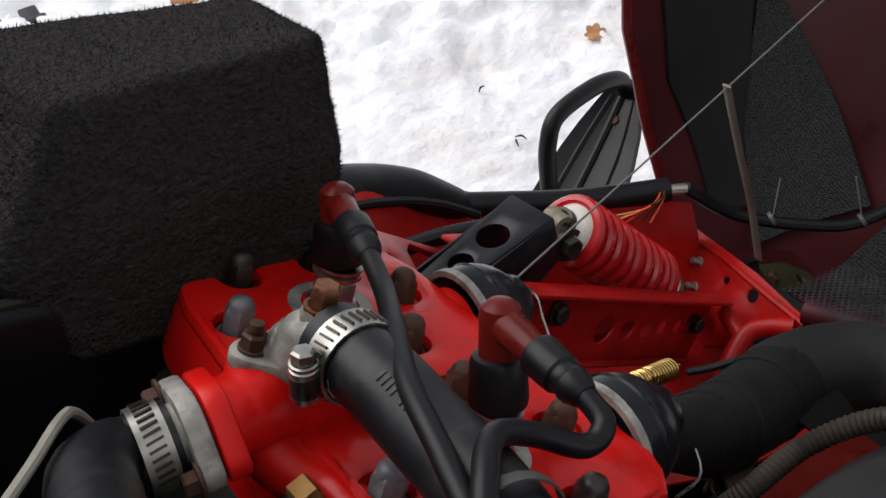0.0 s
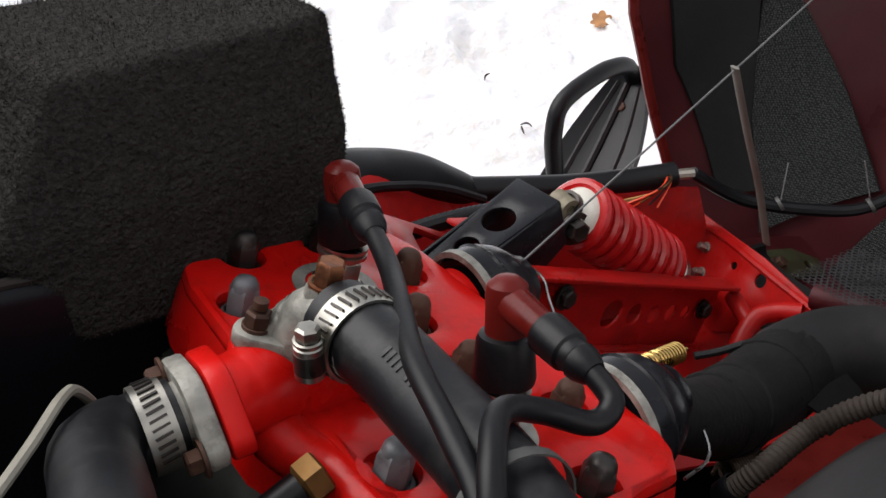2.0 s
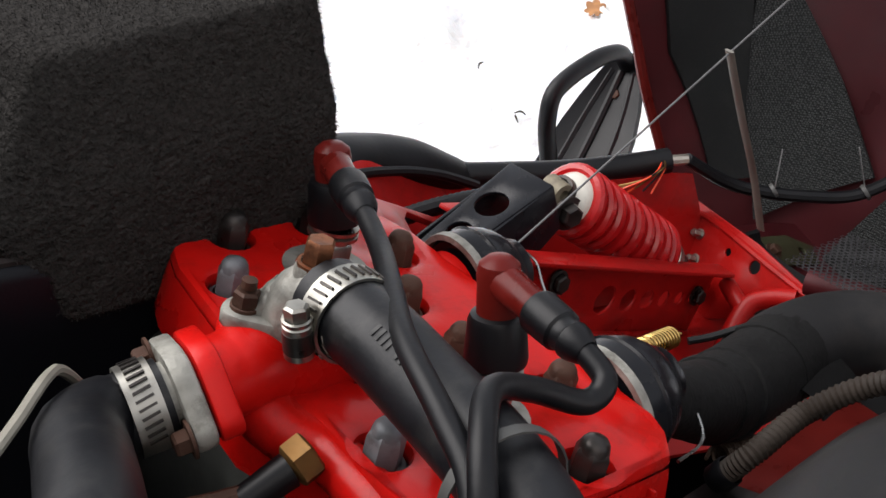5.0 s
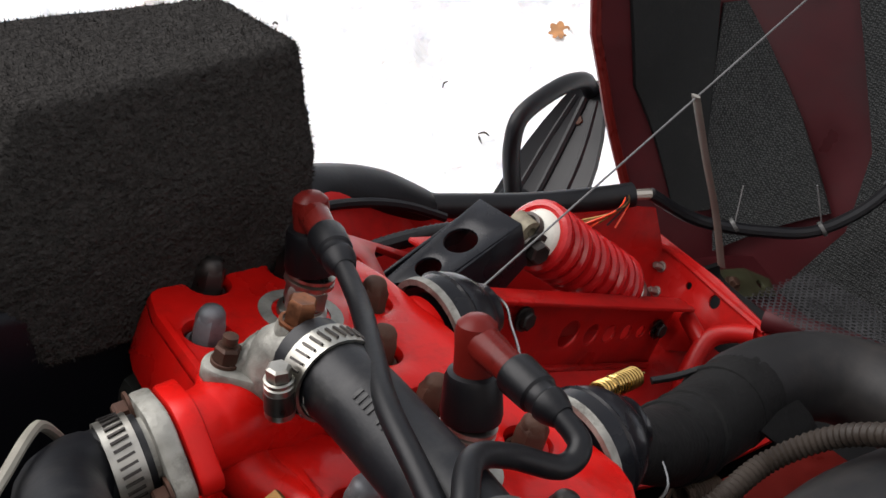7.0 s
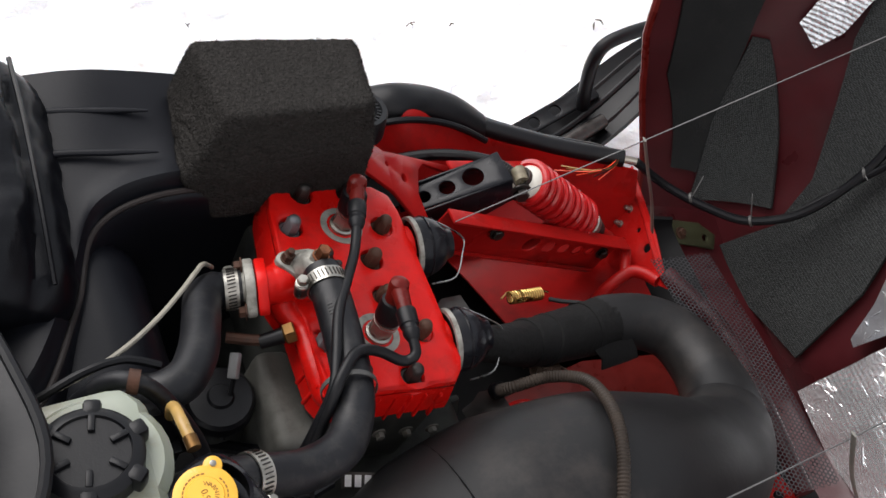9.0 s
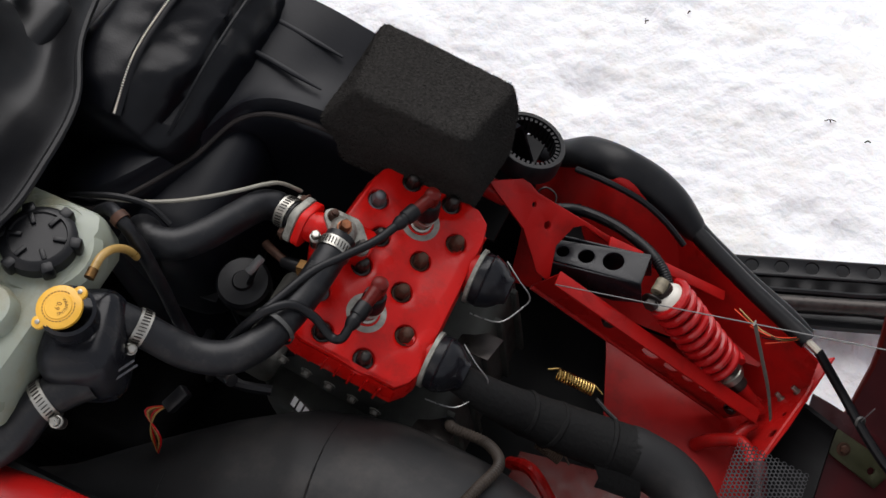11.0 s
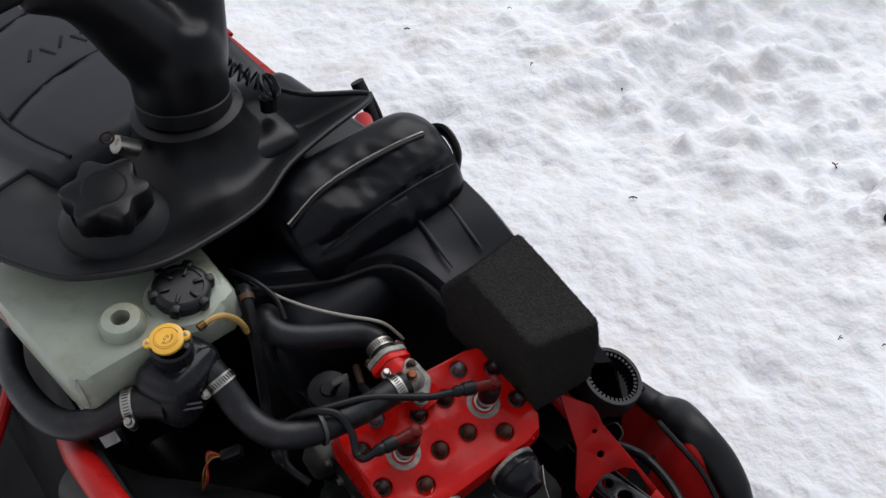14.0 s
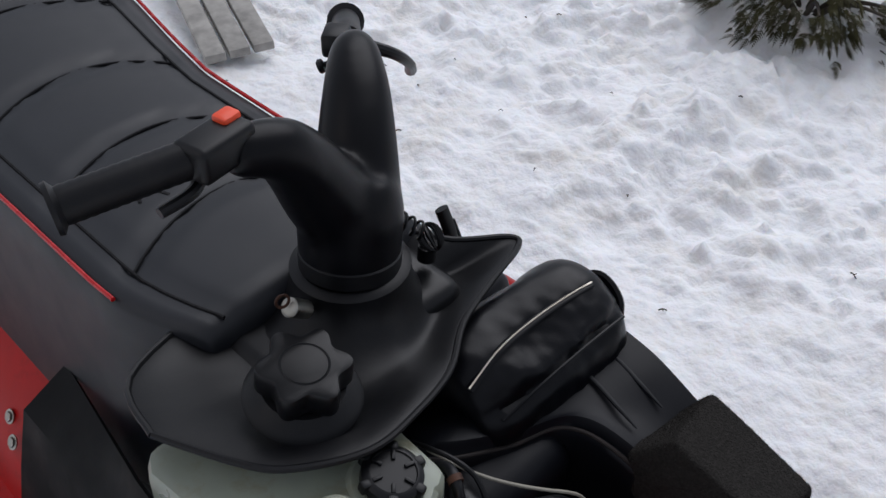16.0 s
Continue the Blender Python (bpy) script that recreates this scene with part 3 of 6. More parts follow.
PLUGS = [(0.0, 0.060), (-0.002, -0.062)]
for u, v in PLUGS:
    b = lathe([(0.0215, -0.001), (0.0215, 0.0006), (0.0150, 0.0006), (0.0145, -0.0012), (0, -0.0012)], HM(u, v), 32)
    well = part("plug_seat", b, ALU, engine, "bare metal ring round the plug")
    b = lathe([(0.0100, -0.001), (0.0125, 0.000), (0.0125, 0.003), (0.0105, 0.004), (0.0105, 0.006)], HM(u, v), 24)
    lathe([(0.0112, 0.006), (0.0112, 0.015), (0.0100, 0.017)], HM(u, v), 6, b)
    lathe([(0.0095, 0.016), (0.0100, 0.018), (0.0124, 0.0185), (0.0124, 0.0205), (0.0100, 0.0212), (0.0122, 0.0222), (0.0122, 0.0240), (0.008, 0.0245)], HM(u, v), 22, b)
    part("spark_plug", b, STEEL, engine, "spark plug with steel hex")


def ignition_lead(u, v, top, end, path):
    """A plug cap with rubber skirt, red elbow, rubber sleeve and lead."""
    base, top, end = H(u, v, 0.0250), Vector(top), Vector(end)
    up, aim = (top - base).normalized(), (end - top).normalized()
    t = thing("ignition_lead", base, "black ignition lead with red elbow plug cap", "ignition lead", "ignition leads")
    ln = (top - base).length
    sk = lathe([(0.0105, 0), (0.0128, 0.0006), (0.0132, 0.003), (0.0124, 0.012), (0.0120, 0.019), (0.0110, 0.0215), (0.0085, 0.0222)], axis_frame(base, up), 24)
    part("skirt", sk, RUBBER, t, "black rubber skirt")
    bar = lathe([(0.0086, 0.018), (0.0086, ln - 0.004), (0.0090, ln + 0.001), (0.0082, ln + 0.0058), (0.0050, ln + 0.0086), (0, ln + 0.0094)], axis_frame(base, up), 20)
    lathe([(0.0078, -0.001), (0.0076, 0.006), (0.0068, 0.020), (0.0064, 0.034)], axis_frame(top, aim), 18, bar)
    part("elbow_cap", bar, BOOT_RED, t, "red-brown elbow cap")
    s = top + aim * 0.025
    slv = lathe([(0.0068, 0), (0.0086, 0.0004), (0.0090, 0.002), (0.0086, 0.0125), (0.0084, 0.0150), (0.0072, 0.0160), (0.0070, 0.0200), (0.0076, 0.0210), (0.0074, 0.0235), (0.0056, 0.0285), (0.0048, 0.0300)], axis_frame(s, aim), 20)
    part("sleeve", slv, RUBBER, t, "black rubber sleeve")
    part("lead", tube([s + aim * 0.022, s + aim * 0.028] + path, 0.0046, 16, 12), RUBBER, t)


ignition_lead(*PLUGS[0], (0.0350, 0.0650, 0.6580), (0.0200, 0.0150, 0.6655), [(0.010, -0.012, 0.669), (-0.006, -0.045, 0.680), (-0.022, -0.078, 0.690), (-0.034, -0.115, 0.694), (-0.044, -0.142, 0.694), (-0.060, -0.158, 0.680), (-0.09, -0.172, 0.64), (-0.13, -0.16, 0.60), (-0.155, -0.13, 0.56)])
ignition_lead(*PLUGS[1], (0.0365, -0.0545, 0.6640), (0.0320, -0.1080, 0.6670), [(0.0295, -0.1205, 0.6640), (0.018, -0.1225, 0.6635), (0.000, -0.1165, 0.680), (-0.018, -0.120, 0.697), (-0.034, -0.136, 0.702), (-0.048, -0.152, 0.695), (-0.066, -0.168, 0.672), (-0.09, -0.182, 0.63), (-0.12, -0.18, 0.57)])
lt = thing("cable_tie", (-0.03, -0.14, 0.68), "grey nylon tie round the hose and leads", "cable tie")
part("strap", lathe([(0.0222, -0.0022), (0.0230, -0.0022), (0.0230, 0.0022), (0.0222, 0.0022)], axis_frame((-0.032, -0.140, 0.678), (-0.1, -1, 0.15)), 28, closed=True), TIE, lt)


# ---------------------------------------------------------------- cooling
def hose(label, pts, r, clamps=(), mat=HOSE):
    t = thing("coolant_hose", pts[0], label, "hose", "coolant hoses")
    part("hose", tube(pts, r, 18, 10), mat, t)
    for at, d, sc in clamps:
        clamp(at, d, r + 0.0006, t, screw=sc)
    return t


A = [H(-0.063, -0.024, 0.044), H(-0.063, -0.055, 0.046), H(-0.064, -0.090, 0.045), H(-0.068, -0.125, 0.046), (-0.034, -0.160, 0.679), (-0.052, -0.190, 0.688), (-0.084, -0.204, 0.702), (-0.1205, -0.2097, 0.7325), (-0.142, -0.214, 0.750)]
ha = hose("thick black rubber coolant hose bending from the thermostat to the tank", A, 0.0165, [(H(-0.063, -0.038, 0.0448), (0, -1, 0.05), (-1, 0.2, 0.2)), ((-0.1200, -0.2096, 0.7322), (-0.76, -0.16, 0.62), (0, -1, -0.1))])
lead = curve_points([Vector(p) for p in A[:5]], 12)
for k in range(15, 29):
    p, d = lead[k], (lead[k + 1] - lead[k - 1]).normalized()
    n_ = (Vector((-0.28, -0.10, 0.95)) - d * d.dot(Vector((-0.28, -0.10, 0.95)))).normalized()
    e_ = n_.cross(d)
    bm_ = Matrix(((d.x, e_.x, n_.x, 0), (d.y, e_.y, n_.y, 0), (d.z, e_.z, n_.z, 0), (0, 0, 0, 1)))
    if k % 5:
        part("print_bar", box(0.0016, 0.0050, 0.0003, Matrix.Translation(p + n_ * 0.01645) @ bm_, 0), WORN_INK, ha, "worn grey print")
B = [NECK @ Vector((0, 0, 0.014)), NECK @ Vector((0, 0, 0.036)), (-0.114, -0.008, 0.662), (-0.124, -0.020, 0.672), (-0.129, -0.050, 0.688), (-0.136, -0.084, 0.704), (-0.150, -0.110, 0.714), (-0.172, -0.118, 0.718), (-0.196, -0.108, 0.710), (-0.222, -0.098, 0.67), (-0.23, -0.095, 0.60)]
hose("black rubber coolant hose from the head outlet to the rear", B, 0.0162, [(NECK @ Vector((0, 0, 0.023)), nz, (0, 0.8, -0.6))])
C = [(-0.130, -0.272, 0.735), (-0.158, -0.306, 0.734), (-0.178, -0.345, 0.714), (-0.212, -0.376, 0.704), (-0.27, -0.391, 0.695), (-0.35, -0.392, 0.685), (-0.43, -0.375, 0.665)]
hose("black rubber coolant hose running rearward from the coolant tank", C, 0.0178, [((-0.157, -0.305, 0.734), (-0.5, -0.85, -0.05), (0.7, -0.4, -0.3))])

coolant = thing("coolant_tank", (-0.15, -0.24, 0.70), "black plastic coolant tank with yellow pressure cap", "coolant tank")
b = box(0.072, 0.092, 0.080, pose(-0.154, -0.246, 0.697, 0, 6, 25), 0.022, 4)
lathe([(0.024, 0), (0.024, 0.02), (0.021, 0.022)], pose(-0.148, -0.242, 0.783, 0, 14, 0), 24, b)
tube([(-0.135, -0.255, 0.738), (-0.156, -0.300, 0.734)], 0.017, 16, bm=b)
tube([(-0.152, -0.216, 0.757), (-0.124, -0.2103, 0.7355)], 0.0160, 16, bm=b)
part("tank_body", b, SHINY_BLACK, coolant)
CAPM = pose(-0.150, -0.243, 0.803, 0, 12, -30) @ pose(0, 0, 0, 0, 0, 95) @ Matrix.Scale(0.71, 4)
cap = lathe([(0.026, 0), (0.028, 0.001), (0.028, 0.006), (0.024, 0.008), (0.017, 0.008), (0.016, 0.0095), (0, 0.0095)], CAPM, 32)
for s in (1, -1):
    lathe([(0.0085, 0.0005), (0.0085, 0.0055), (0.007, 0.0065), (0, 0.0065)], CAPM @ Matrix.Translation((s * 0.029, 0, 0)), 16, cap)
yc = part("pressure_cap", cap, YELLOW, coolant, "yellow pressure cap with two ears")
for s in (1, -1):
    part("rivet", lathe([(0.003, 0.006), (0.003, 0.0078), (0, 0.0084)], CAPM @ Matrix.Translation((s * 0.030, 0, 0)), 10), STEEL, yc)
part("overflow_hose", tube([(-0.1495, -0.205, 0.797), (-0.1507, -0.1986, 0.797), (-0.154, -0.182, 0.795), (-0.157, -0.166, 0.782), (-0.161, -0.154, 0.760), (-0.1648, -0.148, 0.737)], 0.0040, 12), FUEL_HOSE, coolant, "amber overflow hose")
part("spring_clip", tube([(-0.1497, -0.206, 0.797), (-0.1510, -0.1968, 0.7972)], 0.0048, 14), BRASS, coolant)

oil = thing("oil_tank", (-0.25, -0.25, 0.62), "translucent greenish white plastic oil tank with black screw cap", "oil tank")
tank = prism([(-0.170, -0.338), (-0.184, -0.354), (-0.40, -0.375), (-0.43, -0.36), (-0.43, -0.13), (-0.186, -0.138), (-0.176, -0.156)], 0.060, pose(0, 0, 0.731, 0, 0, 0), 0.014)
lathe([(0.050, -0.01), (0.050, 0.012), (0.044, 0.020), (0, 0.020)], pose(-0.216, -0.193, 0.773, 0, 10, 0), 32, tank)
lathe([(0.026, 0), (0.026, 0.018), (0.022, 0.024), (0.011, 0.025), (0.010, 0.004), (0, 0.004)], pose(-0.214, -0.270, 0.786, 0, 8, 0), 28, tank)
part("tank_body", tank, TANK, oil)
SC = pose(-0.2145, -0.1945, 0.794, 0, 14, 20)
sc = lathe([(0.030, 0), (0.034, 0.002), (0.034, 0.014), (0.031, 0.017), (0.026, 0.018), (0.025, 0.016), (0, 0.016)], SC, 36)
for k in range(6):
    box(0.012, 0.012, 0.016, SC @ pose(0, 0, 0.002, 0, 0, 60 * k) @ Matrix.Translation((0.033, 0, 0)), 0.003, bm=sc)
    box(0.012, 0.0045, 0.0035, SC @ pose(0, 0, 0.0155, 0, 0, 60 * k) @ Matrix.Translation((0.020, 0, 0)), 0.001, bm=sc)
part("screw_cap", sc, PLASTIC, oil, "black six-lobed screw cap")

# ---------------------------------------------------------------- air filter
flt = thing("air_filter", (-0.02, 0.13, 0.56), "black foam air filter block with fuzzy rough faces", "air filter")


def foam_block():
    bm = bmesh.new()
    lo = [(-0.100, 0.090, 0.624), (0.048, 0.112, 0.566), (0.060, 0.202, 0.578), (-0.092, 0.204, 0.616)]
    mid = [(-0.119, 0.094, 0.682), (0.064, 0.101, 0.655), (0.076, 0.204, 0.660), (-0.108, 0.206, 0.690)]
    hi = [(-0.062, 0.104, 0.744), (0.066, 0.100, 0.722), (0.075, 0.200, 0.703), (-0.078, 0.202, 0.746)]
    rows = [[bm.verts.new(p) for p in r] for r in (lo, mid, hi)]
    for a, b in zip(rows, rows[1:]):
        for k in range(4):
            bm.faces.new((a[k], a[(k + 1) % 4], b[(k + 1) % 4], b[k]))
    bm.faces.new(rows[0])
    bm.faces.new(rows[2])
    bmesh.ops.recalc_face_normals(bm, faces=bm.faces)
    bmesh.ops.subdivide_edges(bm, edges=bm.edges[:], cuts=75, use_grid_fill=True)
    for _ in range(95):
        bmesh.ops.smooth_vert(bm, verts=bm.verts, factor=0.5, use_axis_x=True, use_axis_y=True, use_axis_z=True)
    bm.normal_update()
    for v in bm.verts:
        p = v.co
        tear = -0.0022 * max(0.0, 1 - abs(noise.noise(Vector((p.x * 7, p.y * 7, p.z * 34)))) * 18) * max(0.0, min(1.0, 6 * (noise.noise(p * 11) - 0.18)))
        v.co = p + v.normal * (0.0012 * noise.noise(p * 22) + 0.0007 * noise.noise(p * 120) + 0.0004 * noise.noise(p * 260) + tear + 0.0003 * noise.noise(p * 520) + random.uniform(-0.0002, 0.0002))
    return bm


def foam_fuzz(ob):
    """Loose strands standing off the foam."""
    verts, faces = [], []
    me = ob.data
    for _ in range(90000):
        v = me.vertices[random.randrange(len(me.vertices))]
        side = Vector((random.gauss(0, 1), random.gauss(0, 1), random.gauss(0, 1)))
        tip = v.co + v.normal * random.uniform(0.0001, 0.0015) + side * 0.0009
        n0 = len(verts)
        s = side.cross(v.normal).normalized() * 0.00022
        verts += [v.co - s, v.co + s, tip]
        faces.append((n0, n0 + 1, n0 + 2))
    fm = bpy.data.meshes.new("loose_fibre")
    fm.from_pydata(verts, [], faces)
    fm.materials.append(FOAM)
    fz = new("loose_fibre", fm)
    fz.parent = ob
    fz["kind"] = "stuff"


foam = part("foam_sleeve", foam_block(), FOAM, flt, sharp=180)
foam_fuzz(foam)
part("intake_flange", lathe([(0.030, 0), (0.034, 0.0), (0.034, 0.04), (0.030, 0.04)], axis_frame((-0.03, 0.16, 0.575), (0, 0, 1)), 24, closed=True), RUBBER, flt)

# ---------------------------------------------------------------- exhaust
ex = thing("exhaust_pipe", (0.14, -0.06, 0.5), "black painted tuned exhaust pipe curving back beside the engine", "exhaust")
part("front_pipe", tube([(0.112, -0.064, 0.536), (0.148, -0.056, 0.497), (0.184, -0.042, 0.455), (0.220, -0.031, 0.427), (0.256, -0.022, 0.405), (0.292, -0.015, 0.389)], [0.016, 0.021, 0.0258, 0.0282, 0.0302, 0.0318], 24), WRAP, ex, "pipe bandaged in black heat wrap")
for c_, d_, r_ in (((0.176, -0.045, 0.464), (0.80, 0.30, -0.66), 0.0250), ((0.204, -0.036, 0.439), (0.72, 0.10, -0.62), 0.0276), ((0.262, -0.020, 0.402), (0.88, 0.22, -0.36), 0.0308)):
    part("wrap_edge", lathe([(r_ - 0.002, -0.002), (r_ + 0.0008, -0.001), (r_ + 0.0016, 0.003), (r_ - 0.001, 0.006)], axis_frame(c_, d_), 24), WRAP, ex)
part("wrap_flap", sheet([[(0.262, -0.052, 0.410), (0.270, -0.060, 0.398), (0.268, -0.068, 0.388)], [(0.290, -0.046, 0.402), (0.300, -0.056, 0.388), (0.304, -0.062, 0.376)], [(0.314, -0.044, 0.393), (0.318, -0.054, 0.382), (0.318, -0.060, 0.374)]], 0.002), WRAP, ex)
part("pipe_hook", tube([(0.236, 0.020, 0.418), (0.250, 0.012, 0.418), (0.266, 0.004, 0.420)], 0.0026, 8, 4), PIPE, ex)
part("bend", tube([(0.285, -0.016, 0.392), (0.299, -0.014, 0.386), (0.336, -0.017, 0.374), (0.366, -0.033, 0.366), (0.381, -0.059, 0.363), (0.387, -0.105, 0.366), (0.378, -0.150, 0.376), (0.362, -0.176, 0.384)], [0.0312, 0.0325, 0.0325, 0.0325, 0.034, 0.038, 0.045, 0.052], 32), PIPE, ex)
part("chamber", tube([(0.376, -0.154, 0.377), (0.348, -0.189, 0.392), (0.300, -0.216, 0.420), (0.245, -0.227, 0.450), (0.17, -0.230, 0.475), (0.09, -0.238, 0.484), (0.02, -0.252, 0.490), (-0.05, -0.280, 0.498), (-0.13, -0.314, 0.500), (-0.21, -0.350, 0.50), (-0.30, -0.383, 0.50)], [0.0465, 0.061, 0.078, 0.093, 0.107, 0.116, 0.111, 0.095, 0.072, 0.050, 0.036], 36), PIPE, ex, "fat black expansion chamber")
for q in ((0.045, -0.247, 0.4875, 0.1135), (-0.10, -0.301, 0.4995, 0.0815)):
    part("weld_seam", lathe([(q[3] - 0.002, -0.002), (q[3] + 0.001, 0), (q[3] - 0.002, 0.002)], axis_frame(q[:3], (-1, -0.19, 0.03)), 40), PIPE, ex)
for v, w in ((0.049, 0.0), (-0.062, 0.0)):
    j = thing("exhaust_joint", (0.10, v, 0.555), "black exhaust ball joint with wire spring clip at the engine", "exhaust joint", "exhaust joints")
    m = axis_frame((0.082, v, 0.5525), (0.93, 0, -0.20)) @ Matrix.Scale(1.06, 4)
    part("exhaust_port", lathe([(0.0215, -0.030), (0.0215, -0.0026), (0.015, -0.0024)], m, 32), RED, engine, "red exhaust port boss")
    part("socket", lathe([(0, 0), (0.025, 0), (0.0280, 0.003), (0.0290, 0.009), (0.0284, 0.016), (0.0255, 0.0235), (0.0205, 0.030), (0.0165, 0.0335), (0.0145, 0.039), (0.0, 0.040)], m, 36), SHINY_BLACK, j)
    part("seam_ring", lathe([(0.0286, 0.011), (0.0297, 0.0125), (0.0286, 0.014)], m, 36), SHINY_BLACK, j)
    part("gasket_ring", lathe([(0.0270, -0.0025), (0.0300, -0.002), (0.0302, 0.0022), (0.0275, 0.003)], m, 32, closed=True), ALU, j, "crushed grey gasket")
    part("spring_clip", tube([Vector(p) + Vector((0, v + 0.062, 0)) for p in ((0.108, -0.034, 0.556), (0.126, -0.046, 0.548), (0.142, -0.053, 0.530), (0.137, -0.066, 0.523), (0.121, -0.091, 0.523), (0.092, -0.101, 0.540))], 0.0009, 6, 5), BAIL, j, "bright wire bail")


def coil(a, b, r, wire, turns, per=14, segs=6, hook=0.0):
    a, b = Vector(a), Vector(b)
    m = axis_frame(a, b - a)
    n, ln = int(turns * per), (b - a).length
    pts = [m @ Vector((r * math.cos(2 * math.pi * i / per), r * math.sin(2 * math.pi * i / per), ln * i / n)) for i in range(n + 1)]
    if hook:
        pts = [m @ Vector((0, 0, -hook))] + pts + [m @ Vector((0, 0, ln + hook))]
    return tube(pts, wire, segs, raw=True)


hp_ = thing("heat_plate", (0.11, -0.005, 0.53), "small bent steel plate between the exhaust joints", "plate")
for yy in (-0.004, -0.116):
    part("plate", prism([(-0.022, -0.020), (0.022, -0.020), (0.025, 0.0), (0.014, 0.010), (0.006, 0.024), (-0.012, 0.024), (-0.020, 0.006)], 0.0015, pose(0.106, yy, 0.500, 0, 28, 90), 0.0004), DARK_STEEL, hp_)
rs = thing("return_spring", (0.2, -0.04, 0.4), "small dull brown return spring under the pipe", "spring")
part("coil", coil((0.191, -0.048, 0.402), (0.221, -0.052, 0.388), 0.0072, 0.0013, 13, 12, 6, 0.012), RUST_DULL, rs)
sp = thing("retaining_spring", (0.232, 0.035, 0.40), "gold zinc-plated exhaust retaining spring", "spring", "exhaust springs")
part("coil", coil((0.187, 0.022, 0.443), (0.229, 0.028, 0.421), 0.0066, 0.0011, 14, 16, 6, 0.012), GOLD, sp)
loom = thing("corrugated_loom", (0.16, -0.14, 0.53), "brown corrugated plastic cable loom over the pipe", "cable loom")
line = curve_points([(0.118, -0.104, 0.505), (0.131, -0.113, 0.522), (0.169, -0.115, 0.524), (0.194, -0.137, 0.544), (0.193, -0.179, 0.579), (0.185, -0.217, 0.593), (0.171, -0.253, 0.593), (0.155, -0.290, 0.580), (0.140, -0.328, 0.545)], 24)
part("conduit", tube(line, [0.0052 + 0.0010 * (i % 2) for i in range(len(line))], 12, raw=True), LOOM, loom)
for k in (6, len(line) - 10):
    part("tape_band", lathe([(0.0072, -0.006), (0.0078, -0.005), (0.0078, 0.005), (0.0072, 0.006)], axis_frame(line[k], line[k + 1] - line[k]), 16), RUBBER, loom, "black tape band")

# ---------------------------------------------------------------- small engine-bay pieces
wh = thing("vent_hose", (-0.18, -0.15, 0.78), "thin black rubber hose with brass clip beside the oil tank", "hose")
part("hose", tube([(-0.225, -0.122, 0.745), (-0.200, -0.124, 0.766), (-0.180, -0.132, 0.770), (-0.166, -0.138, 0.745), (-0.155, -0.148, 0.69), (-0.150, -0.156, 0.63), (-0.12, -0.170, 0.59), (-0.08, -0.182, 0.60)], 0.0068, 12), HOSE, wh)
part("clip", lathe([(0.0078, -0.004), (0.009, -0.004), (0.009, 0.004), (0.0078, 0.004)], axis_frame((-0.181, -0.1315, 0.770), (1, -0.35, -0.3)), 20, closed=True), RUST, wh)
ca = thing("throttle_cable", (-0.2, -0.02, 0.73), "cream-sleeved control cable lying along the hose", "cable")
part("sleeve", tube([(-0.110, 0.030, 0.640), (-0.116, 0.014, 0.672), (-0.123, -0.002, 0.6876), (-0.140, -0.024, 0.696), (-0.160, -0.046, 0.704), (-0.186, -0.068, 0.712), (-0.216, -0.086, 0.720), (-0.26, -0.10, 0.725)], 0.0022, 8), CREAM, ca)
ab = thing("airbox", (-0.262, 0.0, 0.5), "black moulded plastic airbox behind the coolant hose", "airbox")
part("body", box(0.165, 0.19, 0.20, pose(-0.266, 0.000, 0.478, 4, 6, 4), 0.045, 5), DULL_PLASTIC, ab)
part("seam", box(0.169, 0.194, 0.006, pose(-0.266, 0.000, 0.560, 4, 6, 4), 0.002), PLASTIC, ab)
cb = thing("throttle_cable", (-0.22, -0.08, 0.74), "thin black control cable near the tank", "cable")
part("sleeve", tube([(-0.165, -0.098, 0.722), (-0.188, -0.094, 0.738), (-0.215, -0.102, 0.750), (-0.25, -0.112, 0.748), (-0.28, -0.11, 0.73)], 0.0034, 8), RUBBER, cb)
pc = thing("pump_cap", (-0.145, -0.075, 0.58), "round black pump cover low beside the engine", "pump")
part("cover", lathe([(0.030, 0), (0.030, 0.014), (0.027, 0.018), (0.012, 0.019), (0.010, 0.022), (0, 0.022)], axis_frame((-0.135, -0.075, 0.585), (0.2, -0.1, 1)), 32), PLASTIC, pc)
part("stem", lathe([(0.022, 0), (0.022, 0.05)], pose(-0.139, -0.073, 0.537), 20), BLOCK, pc)
wc = thing("wiring_plug", (-0.09, -0.24, 0.6), "black wiring connector with orange and red wires", "connector")
part("shell", box(0.015, 0.028, 0.013, pose(-0.112, -0.224, 0.612, 20, 10, -25), 0.003), PLASTIC, wc)
for k in range(5):
    part("wire", tube([(-0.118, -0.236, 0.616), (-0.128 - 0.003 * k, -0.248, 0.610), (-0.130 + 0.003 * k, -0.262, 0.594), (-0.124, -0.272, 0.570)], 0.0011, 6, 5), (FUEL_HOSE, SPRING_RED, BRASS)[k % 3], wc)
tag = thing("small_connector", (-0.105, -0.06, 0.64), "white-labelled wire connector by the engine", "connector")
part("shell", box(0.009, 0.022, 0.006, pose(-0.112, -0.066, 0.628, 20, -20, -30), 0.001), CORD, tag)
part("wire", tube([(-0.112, -0.066, 0.628), (-0.125, -0.08, 0.60), (-0.14, -0.10, 0.57)], 0.0025, 6), RUBBER, tag)
